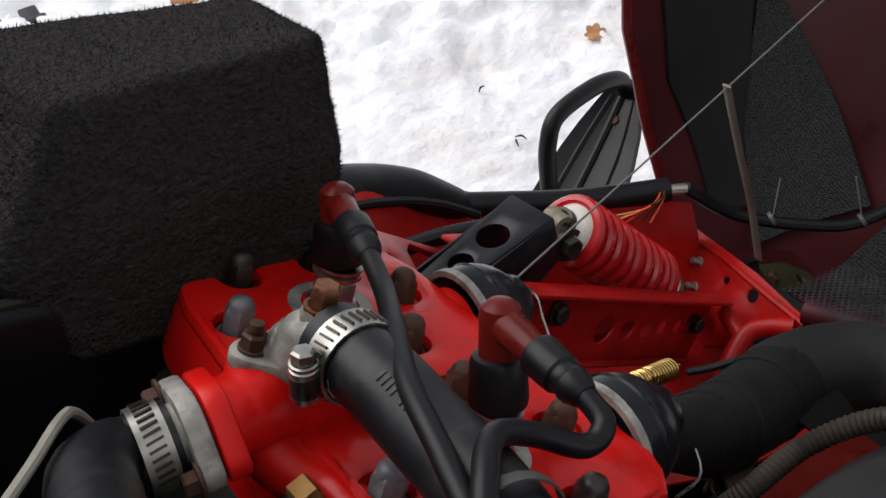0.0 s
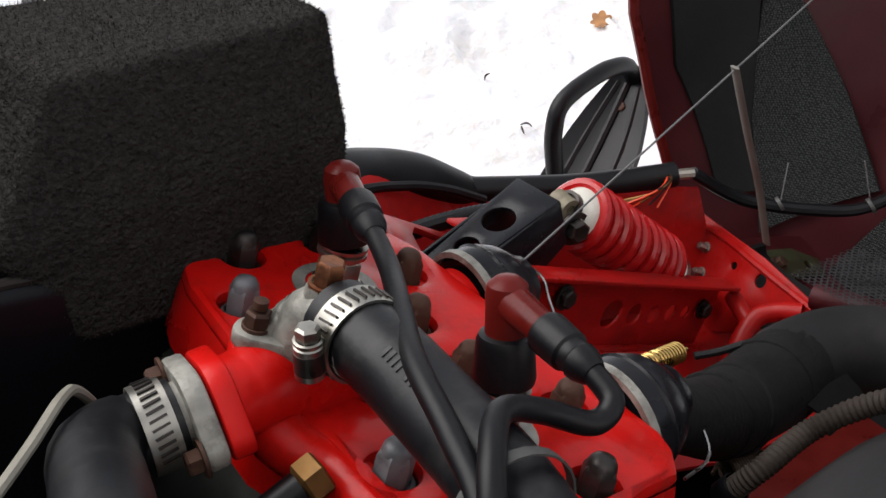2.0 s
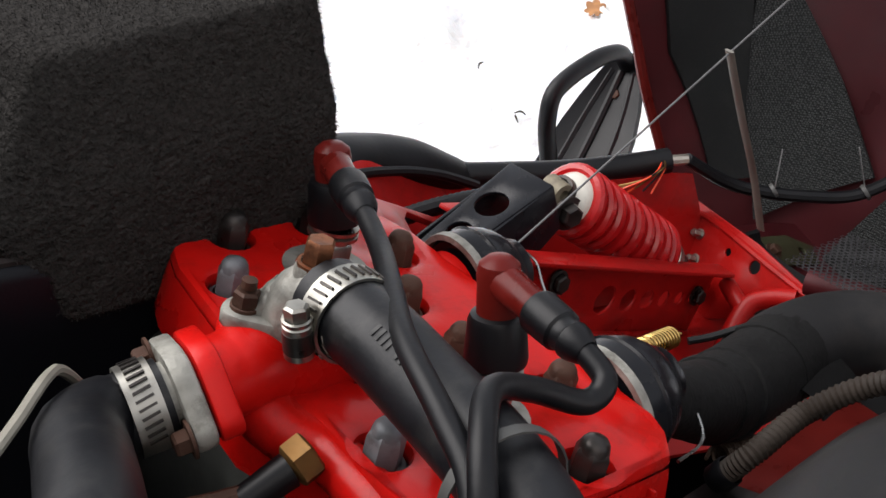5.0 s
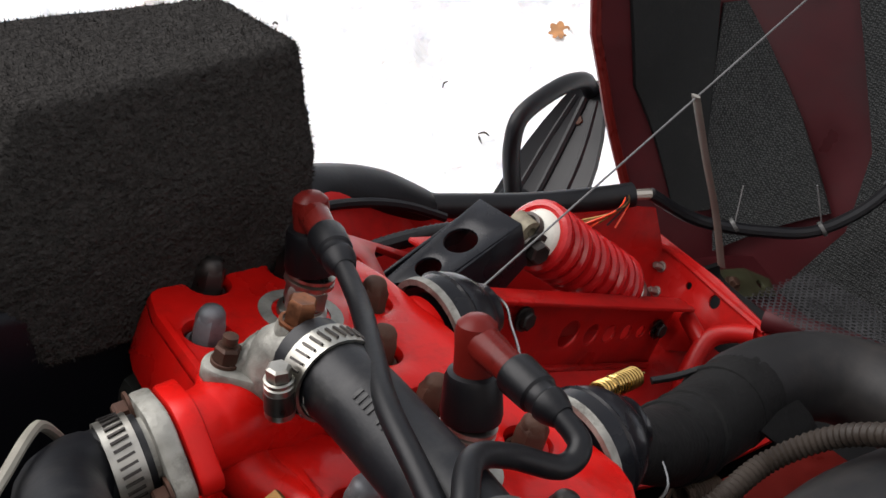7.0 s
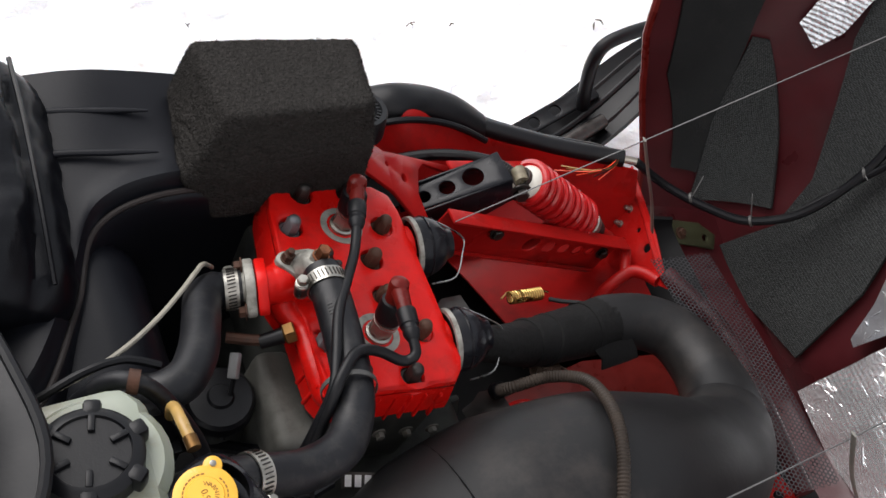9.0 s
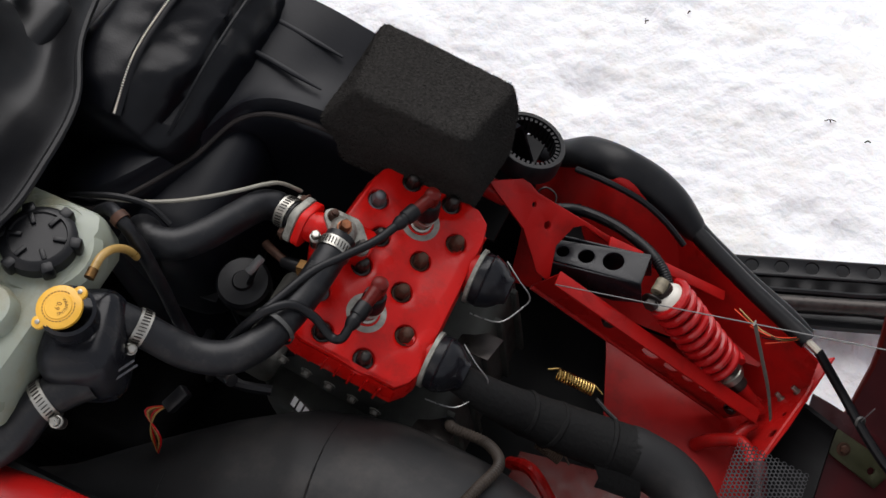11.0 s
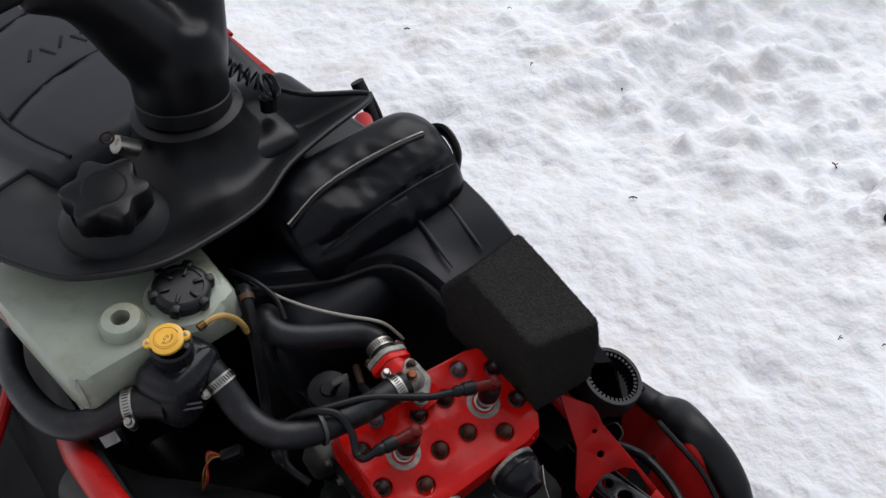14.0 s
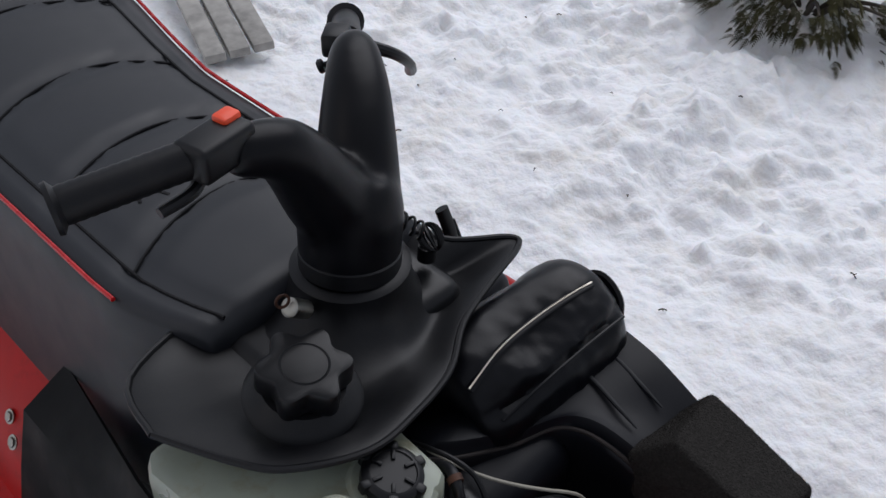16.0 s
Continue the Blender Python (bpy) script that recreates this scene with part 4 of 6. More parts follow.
for y0 in (-0.01, -0.06, -0.11):
    part("harness", tube([(-0.06, y0 - 0.05, 0.55), (-0.10, y0 - 0.06, 0.56), (-0.15, y0 - 0.03, 0.54), (-0.19, y0, 0.50)], 0.006, 8), RUBBER, tag)
lb = thing("engine_label", (0.0, -0.15, 0.52), "small white printed plate on the crankcase", "label")
part("plate", box(0.030, 0.016, 0.001, pose(-0.035, -0.155, 0.520, 38, 0, -20), 0.0003), DARK_STEEL, lb)
for k in range(3):
    part("print_bar", box(0.006, 0.011, 0.0006, pose(-0.035, -0.155, 0.520, 38, 0, -20) @ pose(-0.009 + 0.009 * k, 0, 0.001), 0), WHITE_INK, lb)
for k in range(2):
    part("print_bar", box(0.030, 0.0022, 0.0005, pose(-0.1045, -0.256, 0.740, 70, 0, 62) @ pose(0, 0.004 - 0.006 * k, 0.001), 0), GREY_INK, coolant)
def lettering(name, words, size, m, material, parent, label=""):
    """Flat letters on the xy plane of m, in the built-in font."""
    cu = bpy.data.curves.new(name, "FONT")
    cu.body, cu.size, cu.align_x, cu.align_y, cu.extrude = words, size, "CENTER", "CENTER", 0.0001
    tmp = bpy.data.objects.new(name, cu)
    me = bpy.data.meshes.new_from_object(tmp)
    bpy.data.objects.remove(tmp)
    bpy.data.curves.remove(cu)
    me.transform(m)
    me.materials.clear()
    me.materials.append(material)
    ob = new(name, me)
    ob.parent = parent
    return tagged(ob, label)


for k, letter in enumerate("WARNING"):
    lettering("letter", letter, 0.0058, CAPM @ pose(0, 0, 0.0097, 0, 0, 277 - 21 * k) @ pose(0, 0.0098, 0), DARK_INK, yc, "dark printed letter")
lettering("number", "0.9", 0.0085, CAPM @ pose(0, 0, 0.0097, 0, 0, 214), DARK_INK, yc, "dark printed number")
for k in range(26):
    part("print_bar", box(0.0012, 0.0030, 0.0002, CAPM @ pose(0, 0, 0, 0, 0, 360 / 29 * k + 20) @ pose(0.0195, 0, 0.0081), 0), DARK_INK, yc)

# ---------------------------------------------------------------- chassis
pan = thing("belly_pan", (0, -0.06, 0.05), "black belly pan under the engine", "belly pan")
rows = []
for x in np.linspace(-0.62, 0.50, 24):
    f = max(0.0, (x - 0.25) / 0.25)
    w = 0.33 - 0.10 * f
    zb = 0.16 + 0.07 * f
    rows.append([(x, -0.06 + w * math.sin(a * math.pi / 2), zb + 0.09 * (1 - 0.7 * f) * abs(a) ** 5) for a in np.linspace(-1, 1, 21)])
part("pan_shell", sheet(rows, 0.006), CAVITY, pan)
rows = []
for x in np.linspace(0.46, 0.70, 12):
    f = (x - 0.46) / 0.24
    rows.append([(x, -0.06 + (0.27 - 0.03 * f) * a, 0.205 - 0.13 * f ** 1.5 + 0.04 * abs(a) ** 4) for a in np.linspace(-1, 1, 15)])
part("nose_panel", sheet(rows, 0.006), MAROON, pan, "dark red nose panel")
for sy in (1, -1):
    part("pan_flange", tube([(-0.60, -0.06 + sy * 0.33, 0.255), (0.0, -0.06 + sy * 0.33, 0.255), (0.25, -0.06 + sy * 0.325, 0.255)], 0.006, 8), CAVITY, pan)

fr = thing("front_frame", (0.25, 0.13, 0.2), "red-painted steel front frame with drilled side rails", "frame")


def strip(p0, p1, width, thick, side, up, mat, name, holes=(), label=""):
    """A flat drilled bar from p0 to p1; side is the direction of its width."""
    p0, p1 = Vector(p0), Vector(p1)
    x = (p1 - p0).normalized()
    y = Vector(side)
    y = (y - x * y.dot(x)).normalized()
    z = x.cross(y)
    m = Matrix((( x.x, y.x, z.x, p0.x), (x.y, y.y, z.y, p0.y), (x.z, y.z, z.z, p0.z), (0, 0, 0, 1)))
    ln = (p1 - p0).length
    return part(name, prism([(0, 0), (ln, 0), (ln, width), (0, width)], thick, m, 0.0015, holes), mat, fr, label)


# rail: top flange and drilled web
strip((0.149, 0.104, 0.488), (0.405, 0.118, 0.292), 0.020, 0.004, (0, 1, 0), None, RED_FRAME, "rail_flange")
strip((0.149, 0.122, 0.485), (0.405, 0.136, 0.289), 0.062, 0.003, (-0.3, 0, -1), None, RED_FRAME, "rail_web", [(0.170, 0.031, 0.0125), (0.203, 0.031, 0.0098), (0.231, 0.030, 0.0084), (0.257, 0.029, 0.0072), (0.281, 0.028, 0.0060), (0.302, 0.027, 0.0048)], "red web with a row of round holes")
part("web_lip", tube([(0.112, 0.120, 0.436), (0.24, 0.127, 0.338), (0.367, 0.134, 0.240)], 0.0032, 8, 3), RED_FRAME, fr)
part("web_bolt", bolt(axis_frame((0.212, 0.1215, 0.418), (0.1, -1, 0.1)), 0.0075, 0.007, 1.3), DARK_STEEL, fr)
part("web_bolt", bolt(axis_frame((0.372, 0.131, 0.286), (0.1, -1, 0.1)), 0.0070, 0.007, 1.3), DARK_STEEL, fr)
# spread plate behind the head
m = Matrix(((0.635, 0.100, 0.766, 0.1148), (0.182, 0.944, -0.274, 0.170), (-0.751, 0.313, 0.582, 0.5025), (0, 0, 0, 1))) @ Matrix.Translation((0, 0, -0.005))
plate = [(-0.1007, 0.0039), (-0.0724, 0.0216), (-0.0564, 0.0322), (-0.0323, 0.0259), (0.0063, 0.0284), (0.1098, 0.0343), (0.1052, 0.0242), (0.0483, 0.0258), (0.0351, 0.0157), (0.0248, -0.0149), (0.0338, -0.0404), (0.0403, -0.0561), (0.0169, -0.0542), (-0.0276, -0.0198)]
part("gusset_plate", prism(plate, 0.005, m, 0.001, [(0.0, 0.0, 0.005), (-0.030, 0.0115, 0.003)]), RED_FRAME, fr, "red gusset plate")
part("frame_tube", tube([(-0.06, 0.150, 0.580), (0.0, 0.158, 0.573), (0.062, 0.172, 0.533)], 0.013, 14), RED_FRAME, fr)
strip((0.180, 0.196, 0.455), (0.32, 0.236, 0.350), 0.014, 0.004, (0, 1, 0), None, RED_FRAME, "upper_bar")
# floor tray and end bulkhead
part("tray_floor", prism([(0.20, 0.15), (0.235, 0.05), (0.30, 0.02), (0.43, 0.0), (0.44, 0.23), (0.18, 0.20)], 0.004, pose(0, 0, 0.290, 0, 8, 0), 0.001), RED_FRAME, fr)
# Floor half below the pipe: its shade is put into the darker red.
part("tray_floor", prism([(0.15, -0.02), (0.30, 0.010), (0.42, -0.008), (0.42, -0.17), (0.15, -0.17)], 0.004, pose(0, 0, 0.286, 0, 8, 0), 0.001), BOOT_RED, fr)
part("tray_brace", tube([(0.150, -0.050, 0.300), (0.185, -0.060, 0.335), (0.215, -0.075, 0.300)], 0.008, 10), RED_FRAME, fr)
for sy in (1, -1):
    def mir(p):
        return Vector((p[0], p[1] if sy > 0 else -0.12 - p[1], p[2]))

    p1, p3 = mir((0.468, 0.240, 0.290)), mir((0.417, 0.030, 0.310))
    e1 = (p3 - p1).normalized()
    dn = Vector((-0.05, 0, -0.06))
    dn = (dn - e1 * dn.dot(e1)).normalized()
    up = e1.cross(dn)
    pm = Matrix(((e1.x, dn.x, up.x, p1.x), (e1.y, dn.y, up.y, p1.y), (e1.z, dn.z, up.z, p1.z), (0, 0, 0, 1)))
    out = [(-0.008, 0.002), (0.119, -0.004), (0.205, 0.0), (0.189, 0.014), (0.157, 0.029), (0.139, 0.062), (0.09, 0.095), (0.03, 0.088), (0, 0.05)]
    bp = part("bulkhead_plate", prism(out, 0.003, pm, 0.001, [(0.129, 0.014, 0.0062), (0.095, 0.019, 0.0034)]), RED_FRAME, fr, "red triangulated bulkhead plate")
    part("pressed_rim", tube([pm @ Vector(q) for q in ((0.034, 0.070, 0.001), (0.032, 0.031, 0.001), (0.036, 0.014, 0.001), (0.045, 0.008, 0.001), (0.075, 0.005, 0.001), (0.134, 0.005, 0.001), (0.19, 0.004, 0.001))], 0.0035, 8), RED_FRAME, bp)
    part("brace", tube([mir(q) for q in ((0.418, 0.062, 0.298), (0.408, 0.082, 0.292), (0.392, 0.092, 0.286), (0.362, 0.086, 0.272), (0.345, 0.082, 0.25))], 0.0085, 12), RED_FRAME, fr)
    part("brace", tube([mir(q) for q in ((0.404, 0.124, 0.283), (0.395, 0.108, 0.285), (0.388, 0.092, 0.285))], 0.0075, 12), RED_FRAME, fr)
    for hx, hy in ((0.056, 0.023), (0.067, 0.044)):
        part("stud", bolt(pm @ (pose(hx, hy, 0.0, 180) if up.z < 0 else pose(hx, hy, 0.003)), 0.0036, 0.010, 1.5), STEEL, bp)
part("front_bar", tube([(0.425, 0.06, 0.315), (0.452, -0.06, 0.325), (0.445, -0.25, 0.318)], 0.011, 12), MAROON, fr)
part("right_tube", tube([(-0.30, -0.37, 0.58), (-0.20, -0.376, 0.655), (-0.12, -0.376, 0.695), (-0.02, -0.372, 0.698), (0.10, -0.36, 0.62), (0.24, -0.345, 0.47), (0.38, -0.33, 0.34), (0.44, -0.31, 0.29)], 0.0175, 16), RED_FRAME, fr, "thick glossy red frame tube")

brk = thing("shock_bracket", (0.18, 0.17, 0.46), "black painted channel bracket with lightening holes", "bracket")
x = Vector((1, 0.06, 0.07)).normalized()
y = Vector((-0.05, 1, -0.03))
y = (y - x * y.dot(x)).normalized()
z = x.cross(y)
m = Matrix(((x.x, y.x, z.x, 0.113), (x.y, y.y, z.y, 0.147), (x.z, y.z, z.z, 0.463), (0, 0, 0, 1)))
part("channel_top", prism([(0, 0.004), (0.012, 0.0), (0.126, -0.004), (0.126, 0.040), (0.012, 0.030), (0, 0.026)], 0.003, m, 0.001, [(0.086, 0.018, 0.0125), (0.053, 0.016, 0.0095), (0.024, 0.015, 0.0078)]), SHINY_BLACK, brk)
for yy in (-0.0045, 0.036):
    part("channel_side", prism([(0, 0), (0.126, 0), (0.126, -0.040), (0.09, -0.050), (0.0, -0.045)], 0.003, m @ pose(0, yy + 0.003, 0.002, 90, 0, 0), 0.001), SHINY_BLACK, brk)

shock = thing("shock_absorber", (0.33, 0.17, 0.36), "shock absorber with red coil spring and steel collars", "shock absorber")
s0, s1 = Vector((0.266, 0.168, 0.438)), Vector((0.371, 0.1545, 0.305))
sd = (s1 - s0).normalized()
part("spring", coil(s0 + sd * 0.002, s1 - sd * 0.034, 0.0232, 0.0056, 9.2, 24, 10), SPRING_RED, shock, "glossy red coil spring")
part("damper_body", tube([s0, s1], [0.0135, 0.0135], 16), DARK_STEEL, shock)
part("top_collar", lathe([(0.008, -0.007), (0.0125, -0.007), (0.0165, -0.004), (0.0200, 0.000), (0.0212, 0.006), (0.012, 0.008)], axis_frame(s0, sd), 32), CREAM_METAL, shock, "pale cream top collar")
part("spacer", lathe([(0.010, -0.013), (0.0125, -0.013), (0.0125, -0.006)], axis_frame(s0, sd), 24), DARK_STEEL, shock)
lowc = lathe([(0.010, -0.034), (0.0195, -0.034), (0.0195, -0.031), (0.0180, -0.030), (0.0180, -0.027), (0.0195, -0.026), (0.0195, -0.022), (0.0180, -0.021), (0.0180, -0.017), (0.0150, -0.016), (0.010, -0.010)], axis_frame(s1, sd), 32)
part("bottom_collar", lowc, STEEL, shock)
part("eye", lathe([(0.004, -0.009), (0.0085, -0.009), (0.0085, 0.009), (0.004, 0.009)], axis_frame(s0 - sd * 0.015, (0.1, 1, 0)), 20, closed=True), TAN, shock, "dirty tan bushing")
part("pivot_bolt", bolt(axis_frame(s0 - sd * 0.016 + Vector((-0.003, -0.014, -0.013)), (-0.1, -1, 0.1)), 0.009, 0.010, 1.5), DARK_STEEL, shock)
part("lower_mount", tube([s1, s1 + sd * 0.05], 0.010, 12), RED_FRAME, shock)

# left wheel well with rubber edge trim
well = thing("side_pan", (0.15, 0.33, 0.2), "red side pan with black rubber edge trim", "side pan")
edge = [(0.02, 0.315, 0.425), (0.06, 0.326, 0.412), (0.10, 0.322, 0.436), (0.145, 0.308, 0.450), (0.19, 0.310, 0.430), (0.225, 0.304, 0.410), (0.255, 0.294, 0.386), (0.273, 0.290, 0.376), (0.34, 0.266, 0.352), (0.40, 0.242, 0.340), (0.43, 0.228, 0.330)]
ep = curve_points(edge, 6)
inner = []
for p in ep:
    row = []
    for k in range(13):
        f = k / 12
        dome = math.exp(-((p.x - 0.165) / 0.062) ** 2)
        sink = -0.05 * math.sin(f * math.pi / 2) * (1 - 0.5 * dome) + 0.055 * dome * math.sin(math.pi * f ** 0.75)
        row.append(p.lerp(Vector((p.x * 0.85 + 0.02, 0.20, 0.33)), f) + Vector((0, 0.02 * math.sin(f * math.pi), sink)))
    inner.append(row)
part("pan_liner", sheet(inner, 0.004), RED_FRAME, well)
outer = []
for p in ep:
    outer.append([p, p + Vector((0.0, 0.012, -0.03)), p + Vector((0.004, 0.03, -0.12)), Vector((p.x, p.y + 0.04, 0.16))])
part("pan_outer", sheet(outer, 0.004), PLASTIC, well, "black outer skin")
part("edge_trim", tube([Vector(q) + Vector((0, 0.008, 0.006)) for q in edge], [0.016, 0.020, 0.024, 0.026, 0.025, 0.023, 0.018, 0.013, 0.011, 0.011, 0.010], 14, 8, flat=0.75), RUBBER, well, "black rubber edge trim")
part("trim_pipe", tube([Vector(q) + Vector((0.0, -0.026, 0.012)) for q in edge[2:7]], 0.0042, 8), RUBBER, well)

# Added black sheet: keeps the inside of the belt dark against the snow.
part("belt_gap_filler", sheet([[(x_, y_, 0.46) for y_ in (0.15, 0.20, 0.26, 0.318)] for x_ in (-0.16, -0.06, 0.0, 0.05)], 0.004), CAVITY, well, "black filler sheet added under the belt")
part("hub_ring", lathe([(0.020, 0), (0.032, 0), (0.034, 0.004), (0.032, 0.008), (0.020, 0.006), (0, 0.002)], axis_frame((0.125, 0.262, 0.372), (0.1, -0.5, 0.86)), 28), CAVITY, well, "round black hub in the pan")
part("inner_wall", sheet([[q + Vector((0.0, -0.004, 0.004)), q + Vector((0.0, -0.014, -0.03)), q + Vector((-0.01, -0.03, -0.07)), q + Vector((-0.02, -0.05, -0.12))] for q in curve_points([(0.235, 0.300, 0.395), (0.273, 0.286, 0.374), (0.34, 0.258, 0.358), (0.40, 0.234, 0.346), (0.452, 0.216, 0.325)], 5)], 0.003), RED_FRAME, well, "red inner wall")
bar = thing("black_tube", (0.45, 0.3, 0.36), "black rubber-covered tube with wiring", "tube")
part("tube", tube([(0.262, 0.298, 0.388), (0.34, 0.262, 0.366), (0.40, 0.236, 0.354), (0.432, 0.221, 0.350)], 0.0115, 12), RUBBER, bar)
part("clip", tube([(0.430, 0.222, 0.350), (0.448, 0.214, 0.346)], 0.0052, 10), SHEET, bar)
for k in range(9):
    part("loose_wire", tube([(0.428, 0.224, 0.352), (0.410 - 0.003 * k, 0.205 - 0.002 * (k % 3), 0.362 + 0.003 * (k % 3)), (0.386 - 0.006 * k, 0.198 + 0.004 * k, 0.352 + 0.004 * (k % 4))], 0.0009, 5, 5), (ORANGE, RUBBER, BRASS, FUEL_HOSE)[k % 4], bar)
cab = thing("control_cable", (0.15, 0.2, 0.5), "black ribbed cable sleeve curving past the bracket", "cable")
cl_ = curve_points([(0.080, 0.236, 0.428), (0.120, 0.248, 0.432), (0.170, 0.244, 0.432), (0.216, 0.228, 0.430), (0.246, 0.208, 0.428), (0.262, 0.190, 0.420)], 20)
part("sleeve", tube(cl_, [0.0068 + 0.0006 * (i % 2) for i in range(len(cl_))], 10, raw=True), RUBBER, cab)
wl = thing("wire_loop", (0.09, 0.215, 0.46), "thin bare wire loop at the frame", "wire")
part("wire", tube([(0.078, 0.206, 0.490), (0.088, 0.222, 0.498), (0.104, 0.220, 0.492), (0.104, 0.202, 0.482), (0.090, 0.196, 0.478)], 0.0013, 6), DARK_STEEL, wl)

dbelt = thing("drive_belt", (0.058, 0.232, 0.52), "spare black toothed drive belt stowed beside the filter", "belt")
bp_ = [(0.0455 * math.cos(2 * math.pi * k / 72), 0.041 * math.sin(2 * math.pi * k / 72)) for k in range(72)]
mb = pose(0.066, 0.228, 0.560, -16, 10, -25)
ro = [[mb @ Vector((x_ * s_, y_ * s_, z_)) for x_, y_ in bp_] for s_, z_ in ((1.0, -0.014), (1.0, 0.012), (0.975, 0.014), (0.86, 0.014), (0.84, 0.012), (0.84, -0.014), (1.0, -0.014))]
belt = part("belt", sheet(ro, 0, None, True), RUBBER, dbelt)
for k in range(0, 72, 2):
    a = 2 * math.pi * k / 72
    part("tooth", box(0.006, 0.0032, 0.024, mb @ pose(0.0455 * 0.80 * math.cos(a), 0.041 * 0.80 * math.sin(a), -0.012, 0, 0, math.degrees(a)), 0), RUBBER, belt)

# ---------------------------------------------------------------- ski
ski = thing("ski", (0.6, 0.5, 0.02), "black plastic ski with curved grab loop at its tip", "ski")
SK = pose(0.60, 0.520, 0.06, 0, 0, 17)
rows = []
for x in np.linspace(-0.80, 0.135, 30):
    lift = 0.12 * max(0, (x + 0.10) / 0.235) ** 1.6
    w = 0.060 * (1 - 0.72 * max(0, (x + 0.02) / 0.155) ** 2)
    rows.append([SK @ Vector((x, w * a, lift + 0.010 * abs(a) ** 2 - 0.006)) for a in np.linspace(-1, 1, 9)])
part("runner", sheet(rows, 0.008), PLASTIC, ski)
for a in (-0.5, 0.1, 0.55):
    part("rib", tube([SK @ Vector((x, 0.060 * a * (1 - 0.72 * max(0, (x + 0.02) / 0.155) ** 2), 0.002 + 0.12 * max(0, (x + 0.10) / 0.235) ** 1.6)) for x in (-0.5, -0.2, -0.10, -0.02, 0.05, 0.11)], 0.006, 8), PLASTIC, ski)
part("grab_loop", tube([SK @ Vector(p) for p in ((-0.060, 0.012, 0.03), (-0.056, 0.017, 0.080), (-0.048, 0.020, 0.124), (-0.024, 0.019, 0.154), (0.045, 0.007, 0.157), (0.096, 0.0, 0.140), (0.117, 0.0, 0.112))], 0.0115, 12), RUBBER, ski, "black grab loop")
part("tip_bolt", bolt(axis_frame(SK @ Vector((0.085, 0.0, 0.082)), (-0.5, -0.2, 0.8)), 0.007, 0.006), RUST, ski)
part("saddle_bar", prism([(0, -0.016), (0.46, -0.016), (0.46, 0.016), (0, 0.016)], 0.006, SK @ pose(-0.48, 0.030, 0.030, 12, 0, 0), 0.002, [(0.06 + 0.045 * k, 0, 0.010) for k in range(8)]), PLASTIC, ski, "black slotted saddle bar")
part("saddle_tube", tube([SK @ Vector((-0.48, -0.030, 0.025)), SK @ Vector((-0.05, -0.030, 0.030))], 0.012, 12), DARK_STEEL, ski)

# ---------------------------------------------------------------- hood, opened forward
hood = thing("hood", (0.52, -0.06, 0.15), "red hood opened forward, maroon inside with foam pads and heat shields", "hood")


def hood_point(s, a, off=0.0):
    """The underside of the open hood: s from the nose up to its rear edge, a across it from -1 to 1; off lifts towards the engine."""
    w = 0.36 + 0.10 * s
    d = 0.18 + 0.15 * s
    bulge = 0.03 * math.cos(a * math.pi / 2)
    p = Vector((0.56 + 0.40 * s + bulge - d * abs(a) ** 3.2, -0.06 + w * math.sin(a * math.pi / 2), 0.13 + 0.66 * s))
    return p + off * Vector((-0.85, -0.45 * a * abs(a), 0.45))


def hood_edge(s):
    return float(np.interp(s, (-0.12, 0.0, 0.06, 0.134, 0.226, 0.315, 0.456, 0.54), (0.64, 0.70, 0.755, 0.805, 0.872, 0.925, 0.985, 1.0)))


S = np.linspace(-0.12, 1, 28)
AA = np.linspace(-1, 1, 33)


def hood_skin(off, thick):
    """The hood's sheet, cut away where the outlet screen sits."""
    ss = sorted(set(list(S) + [0.452, 0.520]))
    bm = bmesh.new()
    grid = [[bm.verts.new(hood_point(s, a * hood_edge(s), off)) for a in AA] for s in ss]
    for i in range(len(ss) - 1):
        for k in range(len(AA) - 1):
            sm, am = (ss[i] + ss[i + 1]) / 2, (AA[k] + AA[k + 1]) / 2 * hood_edge(ss[i])
            if 0.452 < sm < 0.520 and -0.40 < am < 0.18:
                continue
            bm.faces.new((grid[i][k], grid[i][k + 1], grid[i + 1][k + 1], grid[i + 1][k]))
    bmesh.ops.recalc_face_normals(bm, faces=bm.faces)
    bmesh.ops.solidify(bm, geom=bm.faces[:], thickness=thick)
    return bm


part("shell", hood_skin(0.0, 0.005), MAROON, hood, "maroon underside of the hood")
part("outer_skin", hood_skin(-0.009, 0.003), RED_FRAME, hood, "glossy red outer skin")
part("rim", tube([hood_point(s, hood_edge(s)) for s in S], 0.006, 8, raw=True), BOOT_RED, hood)
part("rim", tube([hood_point(s, -hood_edge(s)) for s in S], 0.006, 8, raw=True), BOOT_RED, hood)


